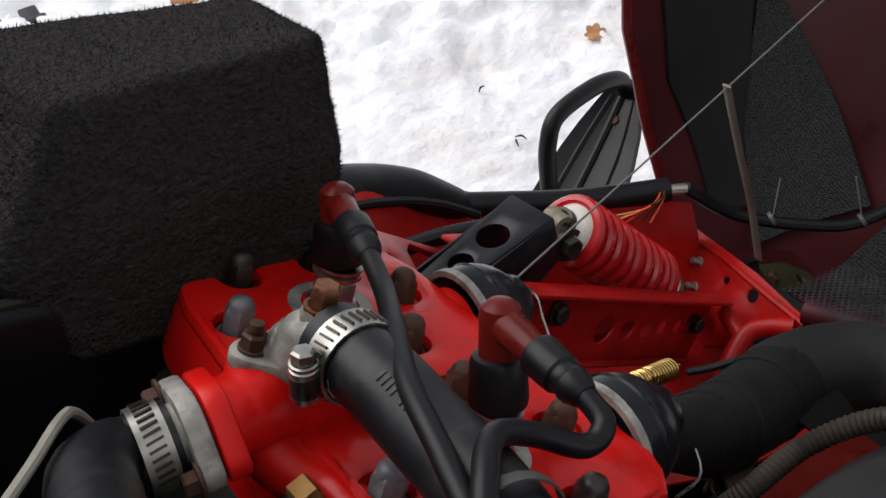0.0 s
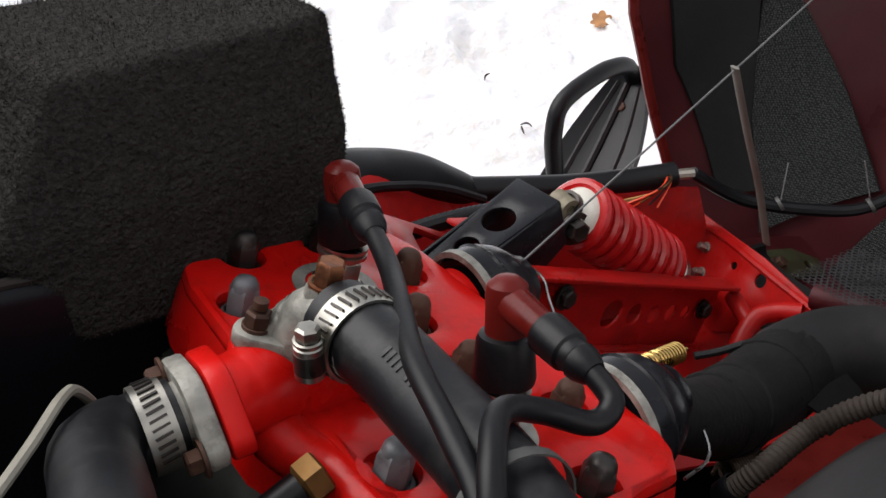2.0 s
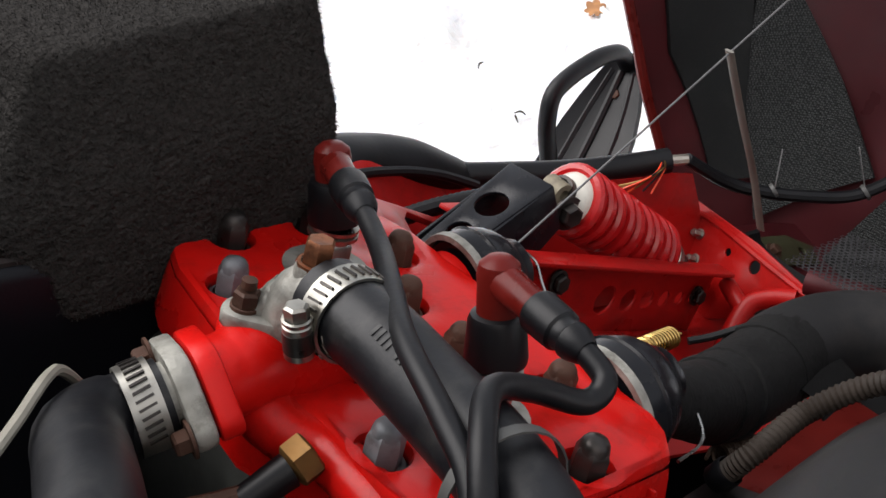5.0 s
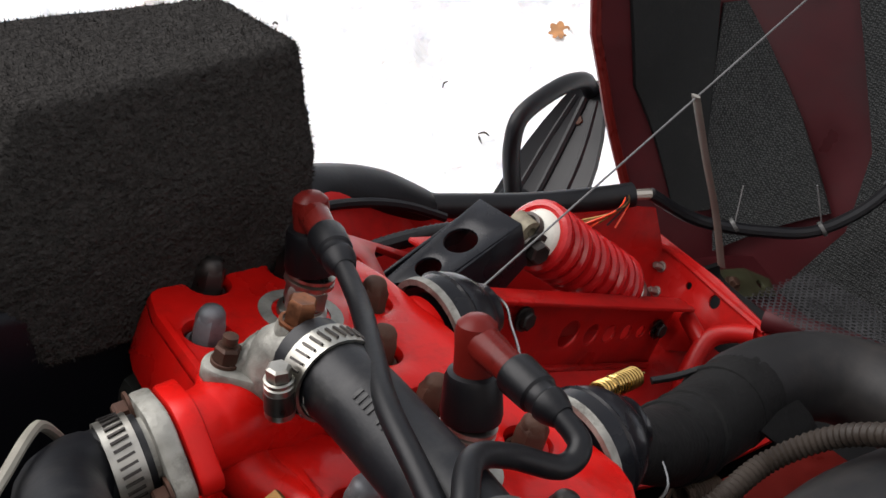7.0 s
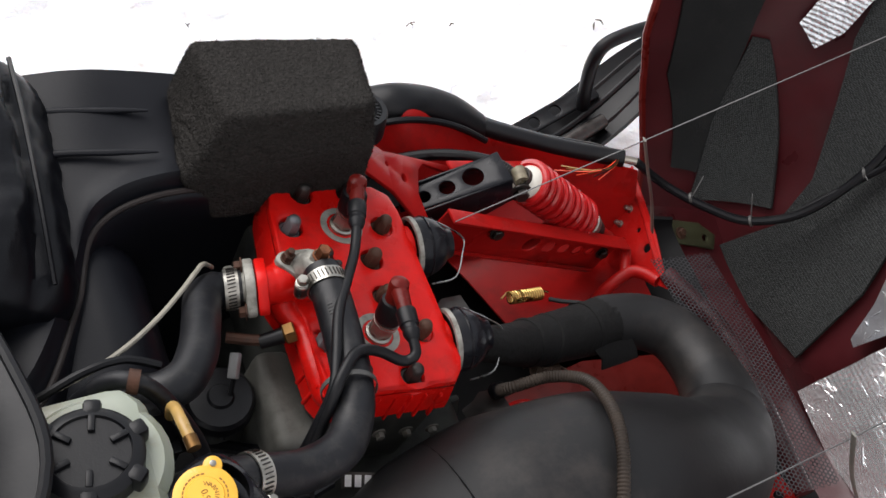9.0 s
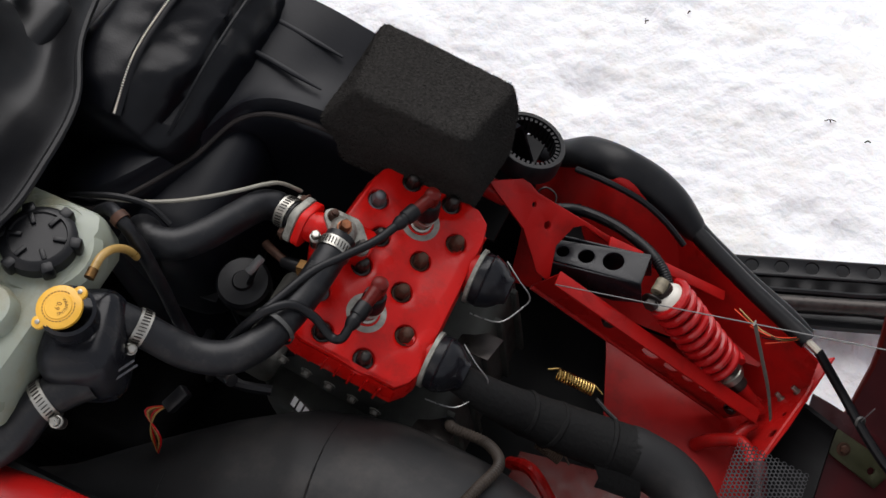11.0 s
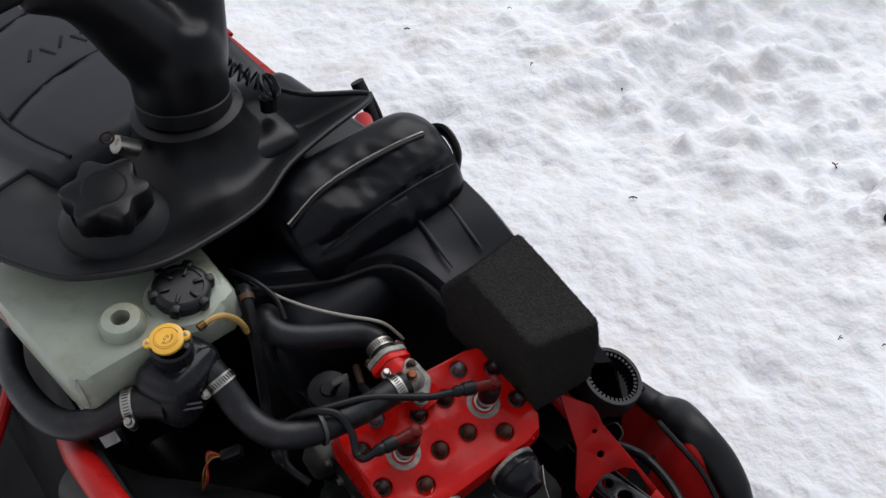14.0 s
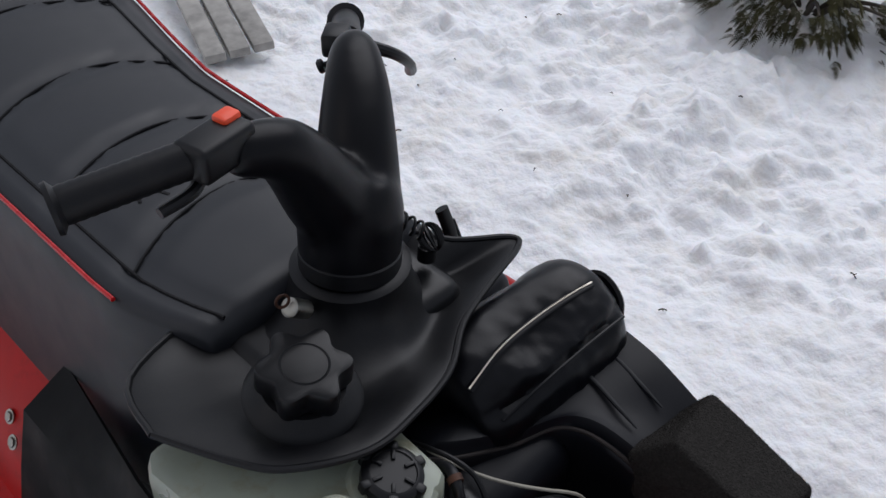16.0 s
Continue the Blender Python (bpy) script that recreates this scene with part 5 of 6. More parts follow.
def lining(name, outline, off, thick, mat, label="", fine=0.03, crease=0.0):
    """A flat lining piece laid on the hood's underside; outline is a list of (s, a) corners."""
    bm = bmesh.new()
    bm.faces.new([bm.verts.new((s, a, 0)) for s, a in outline])
    bmesh.ops.triangulate(bm, faces=bm.faces[:])
    for _ in range(7):
        long = [e for e in bm.edges if e.calc_length() > fine]
        if not long:
            break
        bmesh.ops.subdivide_edges(bm, edges=long, cuts=1)
        bmesh.ops.triangulate(bm, faces=bm.faces[:])
    for v in bm.verts:
        p = hood_point(v.co.x, v.co.y)
        lift = crease * (1 - 2 * abs(noise.noise(p * 11))) + 0.5 * crease * (1 - 2 * abs(noise.noise(p * 27 + Vector((5, 2, 1)))))
        v.co = hood_point(v.co.x, v.co.y, off + lift)
    bmesh.ops.recalc_face_normals(bm, faces=bm.faces)
    bmesh.ops.solidify(bm, geom=bm.faces[:], thickness=thick)
    return part(name, bm, mat, hood, label, 50)


def perforated(name, corner, nu, nv, pitch, mat, parent, label="", hole=0.40):
    """Punched hexagonal mesh; corner(x, y) maps metres on the sheet to a place."""
    verts, faces = [], []
    for i in range(nu):
        for k in range(nv):
            cx, cy = (i + 0.5 * (k % 2)) * pitch, k * pitch * 0.866
            n0 = len(verts)
            for r in (pitch * 0.578, pitch * hole):
                for q in range(6):
                    a = math.pi / 6 + q * math.pi / 3
                    verts.append(corner(cx + r * math.cos(a), cy + r * math.sin(a)))
            faces += [(n0 + q, n0 + (q + 1) % 6, n0 + 6 + (q + 1) % 6, n0 + 6 + q) for q in range(6)]
    me = bpy.data.meshes.new(name)
    me.from_pydata(verts, [], faces)
    me.materials.append(mat)
    ob = new(name, me)
    ob.parent = parent
    if parent.type == "EMPTY":
        ob.matrix_parent_inverse = Matrix.Translation(-parent.location)
    return tagged(ob, label)


lining("foam_pad", [(0.74, 1.0), (0.70, 0.82), (0.482, 0.765), (0.333, 0.712), (0.144, 0.619), (0.136, 0.706), (0.354, 0.888), (0.52, 0.946)], 0.008, 0.006, PAD_DARK, "black foam pad")
lining("foam_pad", [(0.439, 0.738), (0.439, 0.692), (0.286, 0.487), (0.180, 0.360), (0.085, 0.575), (0.25, 0.681), (0.356, 0.718)], 0.010, 0.006, PAD, "grey woven foam pad")
lining("foam_pad", [(0.74, 0.60), (0.74, 0.34), (0.562, 0.338), (0.429, 0.279), (0.433, 0.194), (0.34, 0.102), (0.223, 0.049), (0.056, 0.027), (-0.006, 0.439), (0.166, 0.318), (0.272, 0.334), (0.499, 0.507)], 0.010, 0.006, PAD, "large black foam pad")
lining("foam_pad", [(0.248, -0.396), (0.32, -0.475), (0.30, -0.78), (0.208, -0.668), (0.168, -0.501)], 0.010, 0.006, PAD, "black foam pad")
lining("heat_shield", [(0.449, 0.192), (0.444, 0.053), (0.482, -0.176), (0.478, -0.19), (0.403, -0.134), (0.294, -0.083), (0.189, -0.047), (0.168, -0.040), (0.172, -0.022), (0.24, 0.008), (0.336, 0.072), (0.409, 0.146)], 0.024, 0.003, SHIELD, "dull grey creased heat shield", 0.012, 0.0012)
lining("foil_shield", [(0.04, -0.05), (0.246, -0.088), (0.384, -0.125), (0.494, -0.206), (0.47, -0.42), (0.383, -0.36), (0.26, -0.282), (0.18, -0.354), (0.064, -0.451), (0.03, -0.23)], 0.028, 0.002, FOIL, "crinkled silver foil heat shield", 0.007, 0.0030)
lining("foil_shield", [(0.455, 0.564), (0.50, 0.53), (0.66, 0.52), (0.66, 0.63), (0.486, 0.644)], 0.020, 0.002, FOIL, "small silver foil patch", 0.008, 0.0020)
perforated("outlet_screen", lambda x, y: hood_point(0.449 + 0.135 * x + y / 0.77, 0.197 - x / 0.66, 0.030), 74, 10, 0.0052, SCREEN_BLACK, hood, "black punched metal screen", 0.35)
part("screen_stud", bolt(axis_frame(hood_point(0.452, 0.045, 0.030), (-0.8, 0, 0.5)), 0.006, 0.006, 1.8), RUST, hood, "rusty screen stud")
rows = []
for i in range(141):
    f = i / 140
    a = 0.285 - 0.86 * f
    rib = 0.006 * max(0.0, math.cos((f * 4.6 - 0.46) * 2 * math.pi)) ** 40
    rows.append([hood_point(0.503 + 0.088 * g + 0.045 * f + 0.012 * max(0.0, 0.06 - f) / 0.06, a - 0.012, 0.030 + (0.036 + rib) * math.sin(math.pi * (0.12 + 0.80 * g))) for g in np.linspace(0, 1, 12)])
part("ribbed_deflector", sheet(rows, 0.003), SHEET, hood, "worn ribbed sheet-metal deflector", 40)
lining("vent_screen_bed", [(0.60, 0.24), (0.572, 0.20), (0.635, -0.45), (0.72, -0.45)], 0.006, 0.003, BOOT_RED, "red vent edge")
perforated("vent_screen", lambda x, y: hood_point(0.636 + 0.11 * x + y / 0.77, 0.20 - x / 0.66, 0.014), 70, 9, 0.0052, CORD, hood, "bright punched metal vent screen")
part("hood_cable", tube([(0.448, 0.214, 0.346), (0.492, 0.192, 0.302), (0.540, 0.150, 0.285), (0.585, 0.117, 0.282), (0.64, 0.09, 0.315), (0.697, 0.083, 0.385), (0.735, 0.095, 0.45), (0.77, 0.125, 0.53)], 0.006, 10), RUBBER, hood)
part("hood_cable", tube([(0.640, 0.094, 0.318), (0.697, 0.078, 0.383), (0.742, 0.062, 0.455), (0.79, 0.060, 0.545)], 0.0045, 10), RUBBER, hood)
cordage = thing("limit_cord", (0.4, 0.15, 0.4), "thin grey cable holding the open hood", "cord", "hood limit cords")
part("cord", tube([(0.152, 0.104, 0.492), (0.375, 0.116, 0.533), (0.87, 0.143, 0.624)], 0.0008, 6), CABLE, cordage)
cordage = thing("limit_cord", (0.4, -0.35, 0.4), "thin grey cable holding the open hood", "cord", "hood limit cords")
part("cord", tube([(0.05, -0.312, 0.576), (0.41, -0.262, 0.517), (0.80, -0.200, 0.449)], 0.0008, 6), CABLE, cordage)
for band in ([(0.375, 0.116, 0.535), (0.392, 0.114, 0.47), (0.408, 0.111, 0.41), (0.421, 0.108, 0.345)], [(0.412, -0.263, 0.535), (0.430, -0.280, 0.46), (0.455, -0.303, 0.39), (0.478, -0.322, 0.325)]):
    tt = thing("nylon_strap", band[2], "dull grey nylon strap hanging from the hood cable", "strap", "hood straps")
    part("band", tube(band, 0.0042, 8, 6, flat=0.3), WEBBING, tt)
for p, q in (((0.585, 0.117, 0.282), (0.576, 0.126, 0.335)), ((0.697, 0.083, 0.385), (0.690, 0.068, 0.392)), ((0.520, 0.17, 0.292), (0.528, 0.172, 0.335))):
    tt = thing("cable_tie", p, "thin pale cable tie on the hood wiring", "cable tie", "wiring ties")
    part("tail", tube([p, q], 0.0007, 6), CORD, tt)
    part("loop", lathe([(0.0065, -0.0018), (0.0078, -0.0018), (0.0078, 0.0018), (0.0065, 0.0018)], axis_frame(p, (0.7, -0.4, 0.4)), 16, closed=True), TIE, tt)
perforated("front_screen", lambda x, y: Vector((0.398 + y, 0.062 - x, 0.356 - 0.30 * y + 0.01 * math.sin(x * 9))), 61, 19, 0.0052, SCREEN_BLACK, hood, "black punched screen in front of the pipe")
for sy, hx, hy, hz in ((1, 0.545, 0.160, 0.205), (-1, 0.60, -0.320, 0.175)):
    hb = thing("hinge_bracket", (hx, hy, hz), "olive metal hood hinge bracket with bolt", "hinge", "hood hinges")
    part("plate", prism([(-0.062, -0.012), (-0.045, -0.020), (0.03, -0.016), (0.034, 0.006), (0.0, 0.018), (-0.055, 0.012)], 0.004, pose(hx, hy, hz, 20 * sy, 30, -10 * sy), 0.001, [(0.012, -0.002, 0.005)]), OLIVE, hb)
    part("bolt", bolt(pose(hx, hy, hz, 20 * sy, 30, -10 * sy) @ pose(-0.035, -0.004, 0.004), 0.006, 0.007), RUST, hb)

# ---------------------------------------------------------------- cockpit
con = thing("side_console", (-0.25, 0.2, 0.4), "black moulded plastic side console with ridges", "console")
outer_l = curve_points([(-0.60, 0.235, 0.52), (-0.44, 0.235, 0.60), (-0.33, 0.232, 0.705), (-0.21, 0.226, 0.716), (-0.12, 0.222, 0.692), (-0.03, 0.226, 0.640), (0.05, 0.244, 0.570)], 7)
inner_l = curve_points([(-0.50, 0.020, 0.56), (-0.38, -0.050, 0.66), (-0.275, -0.085, 0.715), (-0.222, 0.010, 0.702), (-0.188, 0.082, 0.702), (-0.120, 0.105, 0.690), (-0.02, 0.125, 0.630)], 7)
rows = []
for o, i in zip(outer_l, inner_l):
    out = (i - o).normalized()
    rows.append([o + Vector((0, 0.035, -0.36)), o + Vector((0, 0.030, -0.10)), o + Vector((0, 0.012, -0.012)), o + Vector((0, 0.004, 0.0))] + [o.lerp(i, f) + Vector((0, 0, -0.006 * math.sin(math.pi * f))) for f in (0.08, 0.2, 0.35, 0.5, 0.65, 0.8, 0.92)] + [i, i + out * 0.006 + Vector((0, 0, -0.006)), i + out * 0.009 + Vector((0, 0, -0.017)), i + out * 0.022 + Vector((0, 0, -0.020)), i + out * 0.026 + Vector((0, 0, -0.027)), i + out * 0.024 + Vector((0, 0, -0.060)), i + out * 0.02 + Vector((0, 0, -0.36))])
part("moulding", sheet(rows, 0.004), DULL_PLASTIC, con, sharp=50)
for k, y0 in enumerate((0.185, 0.135)):
    part("ridge", tube([(-0.270, y0 + 0.006, 0.712), (-0.215, y0 + 0.004, 0.7095), (-0.165, y0 - 0.002, 0.7005), (-0.128, y0 - 0.006, 0.6920)], [0.003, 0.0035, 0.0035, 0.0012], 10, 8, flat=0.8), DULL_PLASTIC, con)
part("rear_housing", box(0.30, 0.17, 0.34, pose(-0.545, 0.135, 0.37, 0, 0, 4), 0.03, 3, 0.9), DULL_PLASTIC, con)
part("lip_scuff", tube([p + (i_ - o_).normalized() * 0.0165 + Vector((0, 0, -0.0175)) for p, o_, i_ in list(zip(inner_l, outer_l, inner_l))[10:38]], 0.0028, 8, raw=True), SCUFF, con, "scuffed brown-grey lip")

bag = thing("tool_pouch", (-0.30, 0.1, 0.70), "slumped black leather tool pouch with silver zip", "pouch")


def pouch():
    section = [(-0.350, 0.775), (-0.312, 0.822), (-0.268, 0.826), (-0.238, 0.812), (-0.208, 0.790), (-0.188, 0.750), (-0.186, 0.700), (-0.215, 0.668), (-0.29, 0.662), (-0.345, 0.685)]
    loop = [(p.x, p.y) for p in curve_points([(x, z, 0) for x, z in section + section[:1]], 5)[:-1]]
    n = len(loop)
    rows = []
    for i in range(41):
        f = i / 40
        end = (1 - abs(2 * f - 1) ** 7)
        k = 0.78 + 0.22 * end
        row = []
        for j, (x, z) in enumerate(loop):
            cx, cz = -0.262, 0.735
            p = Vector((cx + (x - cx) * k + 0.012 * (f - 0.5), -0.040 + 0.255 * f, cz + (z - cz) * k * (0.80 + 0.22 * f)))
            crease = 0.010 * (1 - 2 * abs(noise.noise(Vector((p.x * 14, p.y * 7, p.z * 20))))) + 0.004 * noise.noise(p * 60)
            fold = -0.010 * math.exp(-((p.z - 0.772 - 0.03 * (f - 0.5)) / 0.007) ** 2) * (x > -0.215)
            row.append(p + Vector((0.8, 0, 0.5)) * (crease + fold) * (0.3 + 0.7 * end))
        rows.append(row)
    bm = sheet(rows, 0, close=True)
    bm.verts.ensure_lookup_table()
    bm.faces.new([bm.verts[k] for k in range(n)])
    bm.faces.new([bm.verts[40 * n + k] for k in range(n)])
    return bm


part("pouch_body", pouch(), LEATHER, bag, sharp=60)
zl = curve_points([(-0.236, -0.036, 0.790), (-0.243, 0.02, 0.812), (-0.245, 0.08, 0.820), (-0.243, 0.14, 0.823), (-0.240, 0.185, 0.822)], 6)
part("zip_tape", tube([p - Vector((0, 0, 0.002)) for p in zl], 0.006, 8, flat=0.35, raw=True), LEATHER, bag)
teeth = bmesh.new()
for i, p in enumerate(curve_points(zl, 4)):
    box(0.0022, 0.0010, 0.0010, pose(p.x, p.y, p.z + 0.0005), 0, bm=teeth)
part("zip_teeth", teeth, SHEET, bag, "silver zip teeth")["kind"] = "stuff"
part("piping", tube([(-0.194, -0.020, 0.755), (-0.190, 0.05, 0.778), (-0.190, 0.13, 0.788), (-0.194, 0.20, 0.785)], 0.0022, 6, 8), LEATHER, bag)
part("handle_strap", tube([(-0.29, 0.212, 0.775), (-0.262, 0.232, 0.79), (-0.225, 0.228, 0.775), (-0.210, 0.210, 0.75)], 0.0055, 8, 6, flat=2.0), LEATHER, bag)
for piece in bag.children:
    piece.data.transform(Matrix.Translation((-0.034, 0.014, -0.028)))

skirt = thing("steering_skirt", (-0.40, -0.08, 0.8), "black rubber skirt round the steering column", "skirt")
rim_pts = curve_points([(-0.40, -0.36, 0.835), (-0.303, -0.315, 0.838), (-0.262, -0.279, 0.838), (-0.232, -0.206, 0.832), (-0.245, -0.131, 0.820), (-0.275, -0.050, 0.806), (-0.325, 0.02, 0.800), (-0.358, 0.10, 0.795), (-0.390, 0.185, 0.786), (-0.415, 0.195, 0.784), (-0.45, 0.12, 0.80), (-0.52, 0.06, 0.81), (-0.56, -0.06, 0.81), (-0.55, -0.20, 0.81), (-0.50, -0.33, 0.82), (-0.40, -0.36, 0.835)], 5)[:-1]
neck_c = Vector((-0.450, -0.050, 0.864))
rows = []
for f in np.linspace(0, 1, 26):
    row = []
    for p in rim_pts:
        d = p - neck_c
        ang = math.atan2(d.y, d.x)
        ring = Vector((math.cos(ang), math.sin(ang), 0))
        foot = p.lerp(neck_c + ring * 0.084, 0.66)
        foot.z = min(p.z, 0.812) - 0.010
        if f <= 0.55:
            t = f / 0.55
            v = p.lerp(foot, t)
            v.z = p.z + 0.004 + (foot.z - p.z - 0.004) * t * t * (3 - 2 * t)
        elif f <= 0.92:
            t = (f - 0.55) / 0.37
            v = foot.lerp(neck_c + ring * 0.074, 1 - (1 - t) ** 1.9)
            v.z = foot.z + (neck_c.z - foot.z) * t ** 1.5
        else:
            t = (f - 0.92) / 0.08
            v = neck_c + ring * (0.074 - 0.012 * t) + Vector((0, 0, 0.006 * math.sin(t * math.pi / 2)))
        row.append(v)
    rows.append(row)
part("skirt_sheet", sheet(rows, 0.005, close=True), RUBBER, skirt)
part("rim_bead", tube([p + Vector((0, 0, 0.004)) for p in rim_pts] + [rim_pts[0] + Vector((0, 0, 0.004))], 0.0042, 8, raw=True), RUBBER, skirt)
dash = thing("dashboard", (-0.45, -0.06, 0.6), "black plastic dash housing under the steering column", "dashboard")
part("housing", box(0.20, 0.30, 0.20, pose(-0.47, -0.07, 0.610), 0.03, 3), PLASTIC, dash)
gc_ = thing("fuel_cap", (-0.335, -0.21, 0.85), "large black lobed plastic fuel cap", "fuel cap")
GM = pose(-0.335, -0.212, 0.846, 0, 10, 0)
b = lathe([(0.066, -0.004), (0.060, 0.006), (0.050, 0.012), (0.046, 0.016), (0, 0.016)], GM, 36)
part("collar", b, RUBBER, gc_)
out = []
for k in range(96):
    a = 2 * math.pi * k / 96
    r = 0.046 + 0.0065 * math.cos(6 * a)
    out.append((r * math.cos(a), r * math.sin(a)))
part("cap", prism(out, 0.036, GM @ pose(0, 0, 0.016), 0.005), PLASTIC, gc_)
part("cap_ring", lathe([(0.024, 0.0515), (0.026, 0.0535), (0.028, 0.0515)], GM, 32), PLASTIC, gc_)

# ---------------------------------------------------------------- steering
st = thing("handlebar", (-0.43, -0.06, 0.88), "black handlebar with moulded column cover, turned to one side", "handlebar")
cover = tube([(-0.448, -0.052, 0.862), (-0.450, -0.048, 0.905), (-0.454, -0.040, 0.950), (-0.460, -0.032, 0.980)], [0.060, 0.063, 0.063, 0.048], 28)
tube([(-0.456, -0.046, 0.925), (-0.452, -0.080, 0.985), (-0.442, -0.115, 1.045), (-0.430, -0.150, 1.086), (-0.432, -0.205, 1.106)], [0.054, 0.050, 0.041, 0.034, 0.025], 24, bm=cover)
tube([(-0.462, -0.026, 0.930), (-0.496, 0.006, 0.985), (-0.536, 0.041, 1.026), (-0.578, 0.074, 1.044), (-0.612, 0.102, 1.034)], [0.056, 0.049, 0.042, 0.033, 0.019], 24, bm=cover)
tube([(-0.450, -0.045, 0.90), (-0.450, -0.043, 0.945), (-0.448, -0.042, 0.972), (-0.446, -0.041, 0.985)], [0.060, 0.063, 0.054, 0.036], 24, bm=cover)
cover = part("column_cover", cover, COVER, st, "black moulded column cover")
fuse = cover.modifiers.new("fuse", "REMESH")
fuse.mode, fuse.voxel_size, fuse.use_smooth_shade = "VOXEL", 0.0055, True
ease = cover.modifiers.new("ease", "SMOOTH")
ease.factor, ease.iterations = 0.6, 26
part("neck_ring", lathe([(0.058, -0.014), (0.0622, -0.012), (0.0626, 0.008), (0.0600, 0.010)], axis_frame((-0.448, -0.051, 0.880), (-0.05, 0.1, 1)), 32), RUBBER, st)
part("bar", tube([(-0.470, -0.36, 1.102), (-0.435, -0.20, 1.115), (-0.44, -0.14, 1.060), (-0.458, -0.06, 0.960), (-0.52, 0.025, 1.005), (-0.58, 0.078, 1.040), (-0.64, 0.115, 1.015), (-0.755, 0.200, 0.975)], 0.011, 12), DARK_STEEL, st)


def grip(a, b, name):
    a, b = Vector(a), Vector(b)
    n = 26
    pts = [a.lerp(b, i / n) for i in range(n + 1)]
    rr = [0.0195 + 0.0006 * (i % 2) for i in range(n - 1)] + [0.027, 0.026]
    part(name, tube(pts, rr, 18, raw=True), RUBBER, st, "black ribbed rubber grip")


grip((-0.438, -0.245, 1.114), (-0.474, -0.372, 1.100), "grip")
grip((-0.665, 0.132, 1.008), (-0.762, 0.206, 0.972), "grip")
sw = part("switch_block", box(0.045, 0.075, 0.040, pose(-0.434, -0.215, 1.096, 0, 0, 12), 0.008, 3), PLASTIC, st)
part("kill_switch", box(0.020, 0.024, 0.018, pose(-0.444, -0.193, 1.124, 0, 0, 12), 0.004), ORANGE, sw, "orange kill switch")
part("throttle_lever", tube([(-0.455, -0.225, 1.10), (-0.43, -0.245, 1.085), (-0.425, -0.29, 1.08)], [0.009, 0.007, 0.006], 10), PLASTIC, st)
part("brake_block", box(0.034, 0.040, 0.034, pose(-0.640, 0.095, 1.015, 0, 0, 40), 0.006), PLASTIC, st)
part("brake_knob", lathe([(0, 0), (0.004, 0), (0.004, 0.012), (0.009, 0.014), (0.010, 0.019), (0.007, 0.022), (0, 0.022)], axis_frame((-0.640, 0.088, 1.004), (-0.5, -0.75, -0.3)), 14), PLASTIC, st, "small black knob")
part("brake_lever", tube([(-0.635, 0.105, 1.03), (-0.60, 0.150, 1.01), (-0.61, 0.19, 0.975), (-0.645, 0.225, 0.935)], [0.010, 0.008, 0.007, 0.009], 10), PLASTIC, st, "black brake lever")
key = thing("ignition_key", (-0.433, -0.153, 0.86), "steel ignition key in its lock", "key")
part("barrel", lathe([(0.011, -0.02), (0.012, 0.002), (0.012, 0.012), (0.009, 0.014), (0, 0.014)], axis_frame((-0.426, -0.150, 0.868), (0.1, -0.7, 0.6)), 18), STEEL, key)
part("bow", lathe([(0.0065, -0.001), (0.0095, -0.001), (0.0095, 0.001), (0.0065, 0.001)], axis_frame((-0.427, -0.166, 0.888), (0.9, -0.2, 0.1)), 20, closed=True), RUST, key)
ck = thing("starter_handle", (-0.68, 0.35, 0.48), "black choke lever and coiled tether cord", "lever")
part("lever", tube([(-0.650, 0.350, 0.470), (-0.676, 0.356, 0.500), (-0.698, 0.356, 0.545), (-0.712, 0.350, 0.585)], [0.007, 0.010, 0.013, 0.013], 12, flat=0.7), RUBBER, ck)
part("link", tube([(-0.662, 0.362, 0.470), (-0.682, 0.372, 0.510), (-0.700, 0.366, 0.560)], 0.004, 8), RUBBER, ck)
te = thing("tether_cord", (-0.44, 0.05, 0.82), "black coiled tether cord beside the steering column", "cord")
part("tether_coil", coil((-0.470, 0.008, 0.905), (-0.428, 0.052, 0.866), 0.011, 0.0020, 6, 14), RUBBER, te)
for k in range(5):
    part("cord_loop", lathe([(0.017, -0.0022), (0.0195, 0), (0.017, 0.0022), (0.0145, 0)], axis_frame((-0.424, 0.058, 0.858), (0.5 - 0.2 * k, 0.3 + 0.25 * k, 0.6 - 0.3 * k)), 20, closed=True), RUBBER, te)
part("plug", lathe([(0, 0), (0.012, 0), (0.012, 0.02), (0, 0.022)], axis_frame((-0.428, 0.054, 0.822), (0, 0.1, 1)), 14), PLASTIC, te)

# ---------------------------------------------------------------- seat and tunnel
seat = thing("seat", (-1.0, -0.06, 0.5), "black vinyl seat with quilted seams and red piping", "seat")


def seat_section(x):
    f = (x + 0.50) / -1.15
    top = 0.850 - 0.012 * min(1, f * 2.2) + 0.06 * max(0, f - 0.55)
    w = 0.222 - 0.055 * max(0.0, (x + 0.64) / 0.16) ** 1.5
    return top, w


def seat_point(x, a):
    top, w = seat_section(x)
    if a > 0:
        w = min(w, float(np.interp(x, (-1.3, -1.0, -0.75, -0.5), (0.215, 0.17, 0.17, 0.155))))
    if abs(a) <= 1:
        return Vector((x, -0.06 + w * a, top - 0.018 * a * a))
    t = abs(a) - 1
    return Vector((x, -0.06 + (w + 0.030 * t) * (1 if a > 0 else -1), top - 0.018 - 0.31 * t))


cols = [-2, -1.7, -1.4, -1.15, -1.03] + list(np.linspace(-0.97, 0.97, 21)) + [1.03, 1.15, 1.4, 1.7, 2]
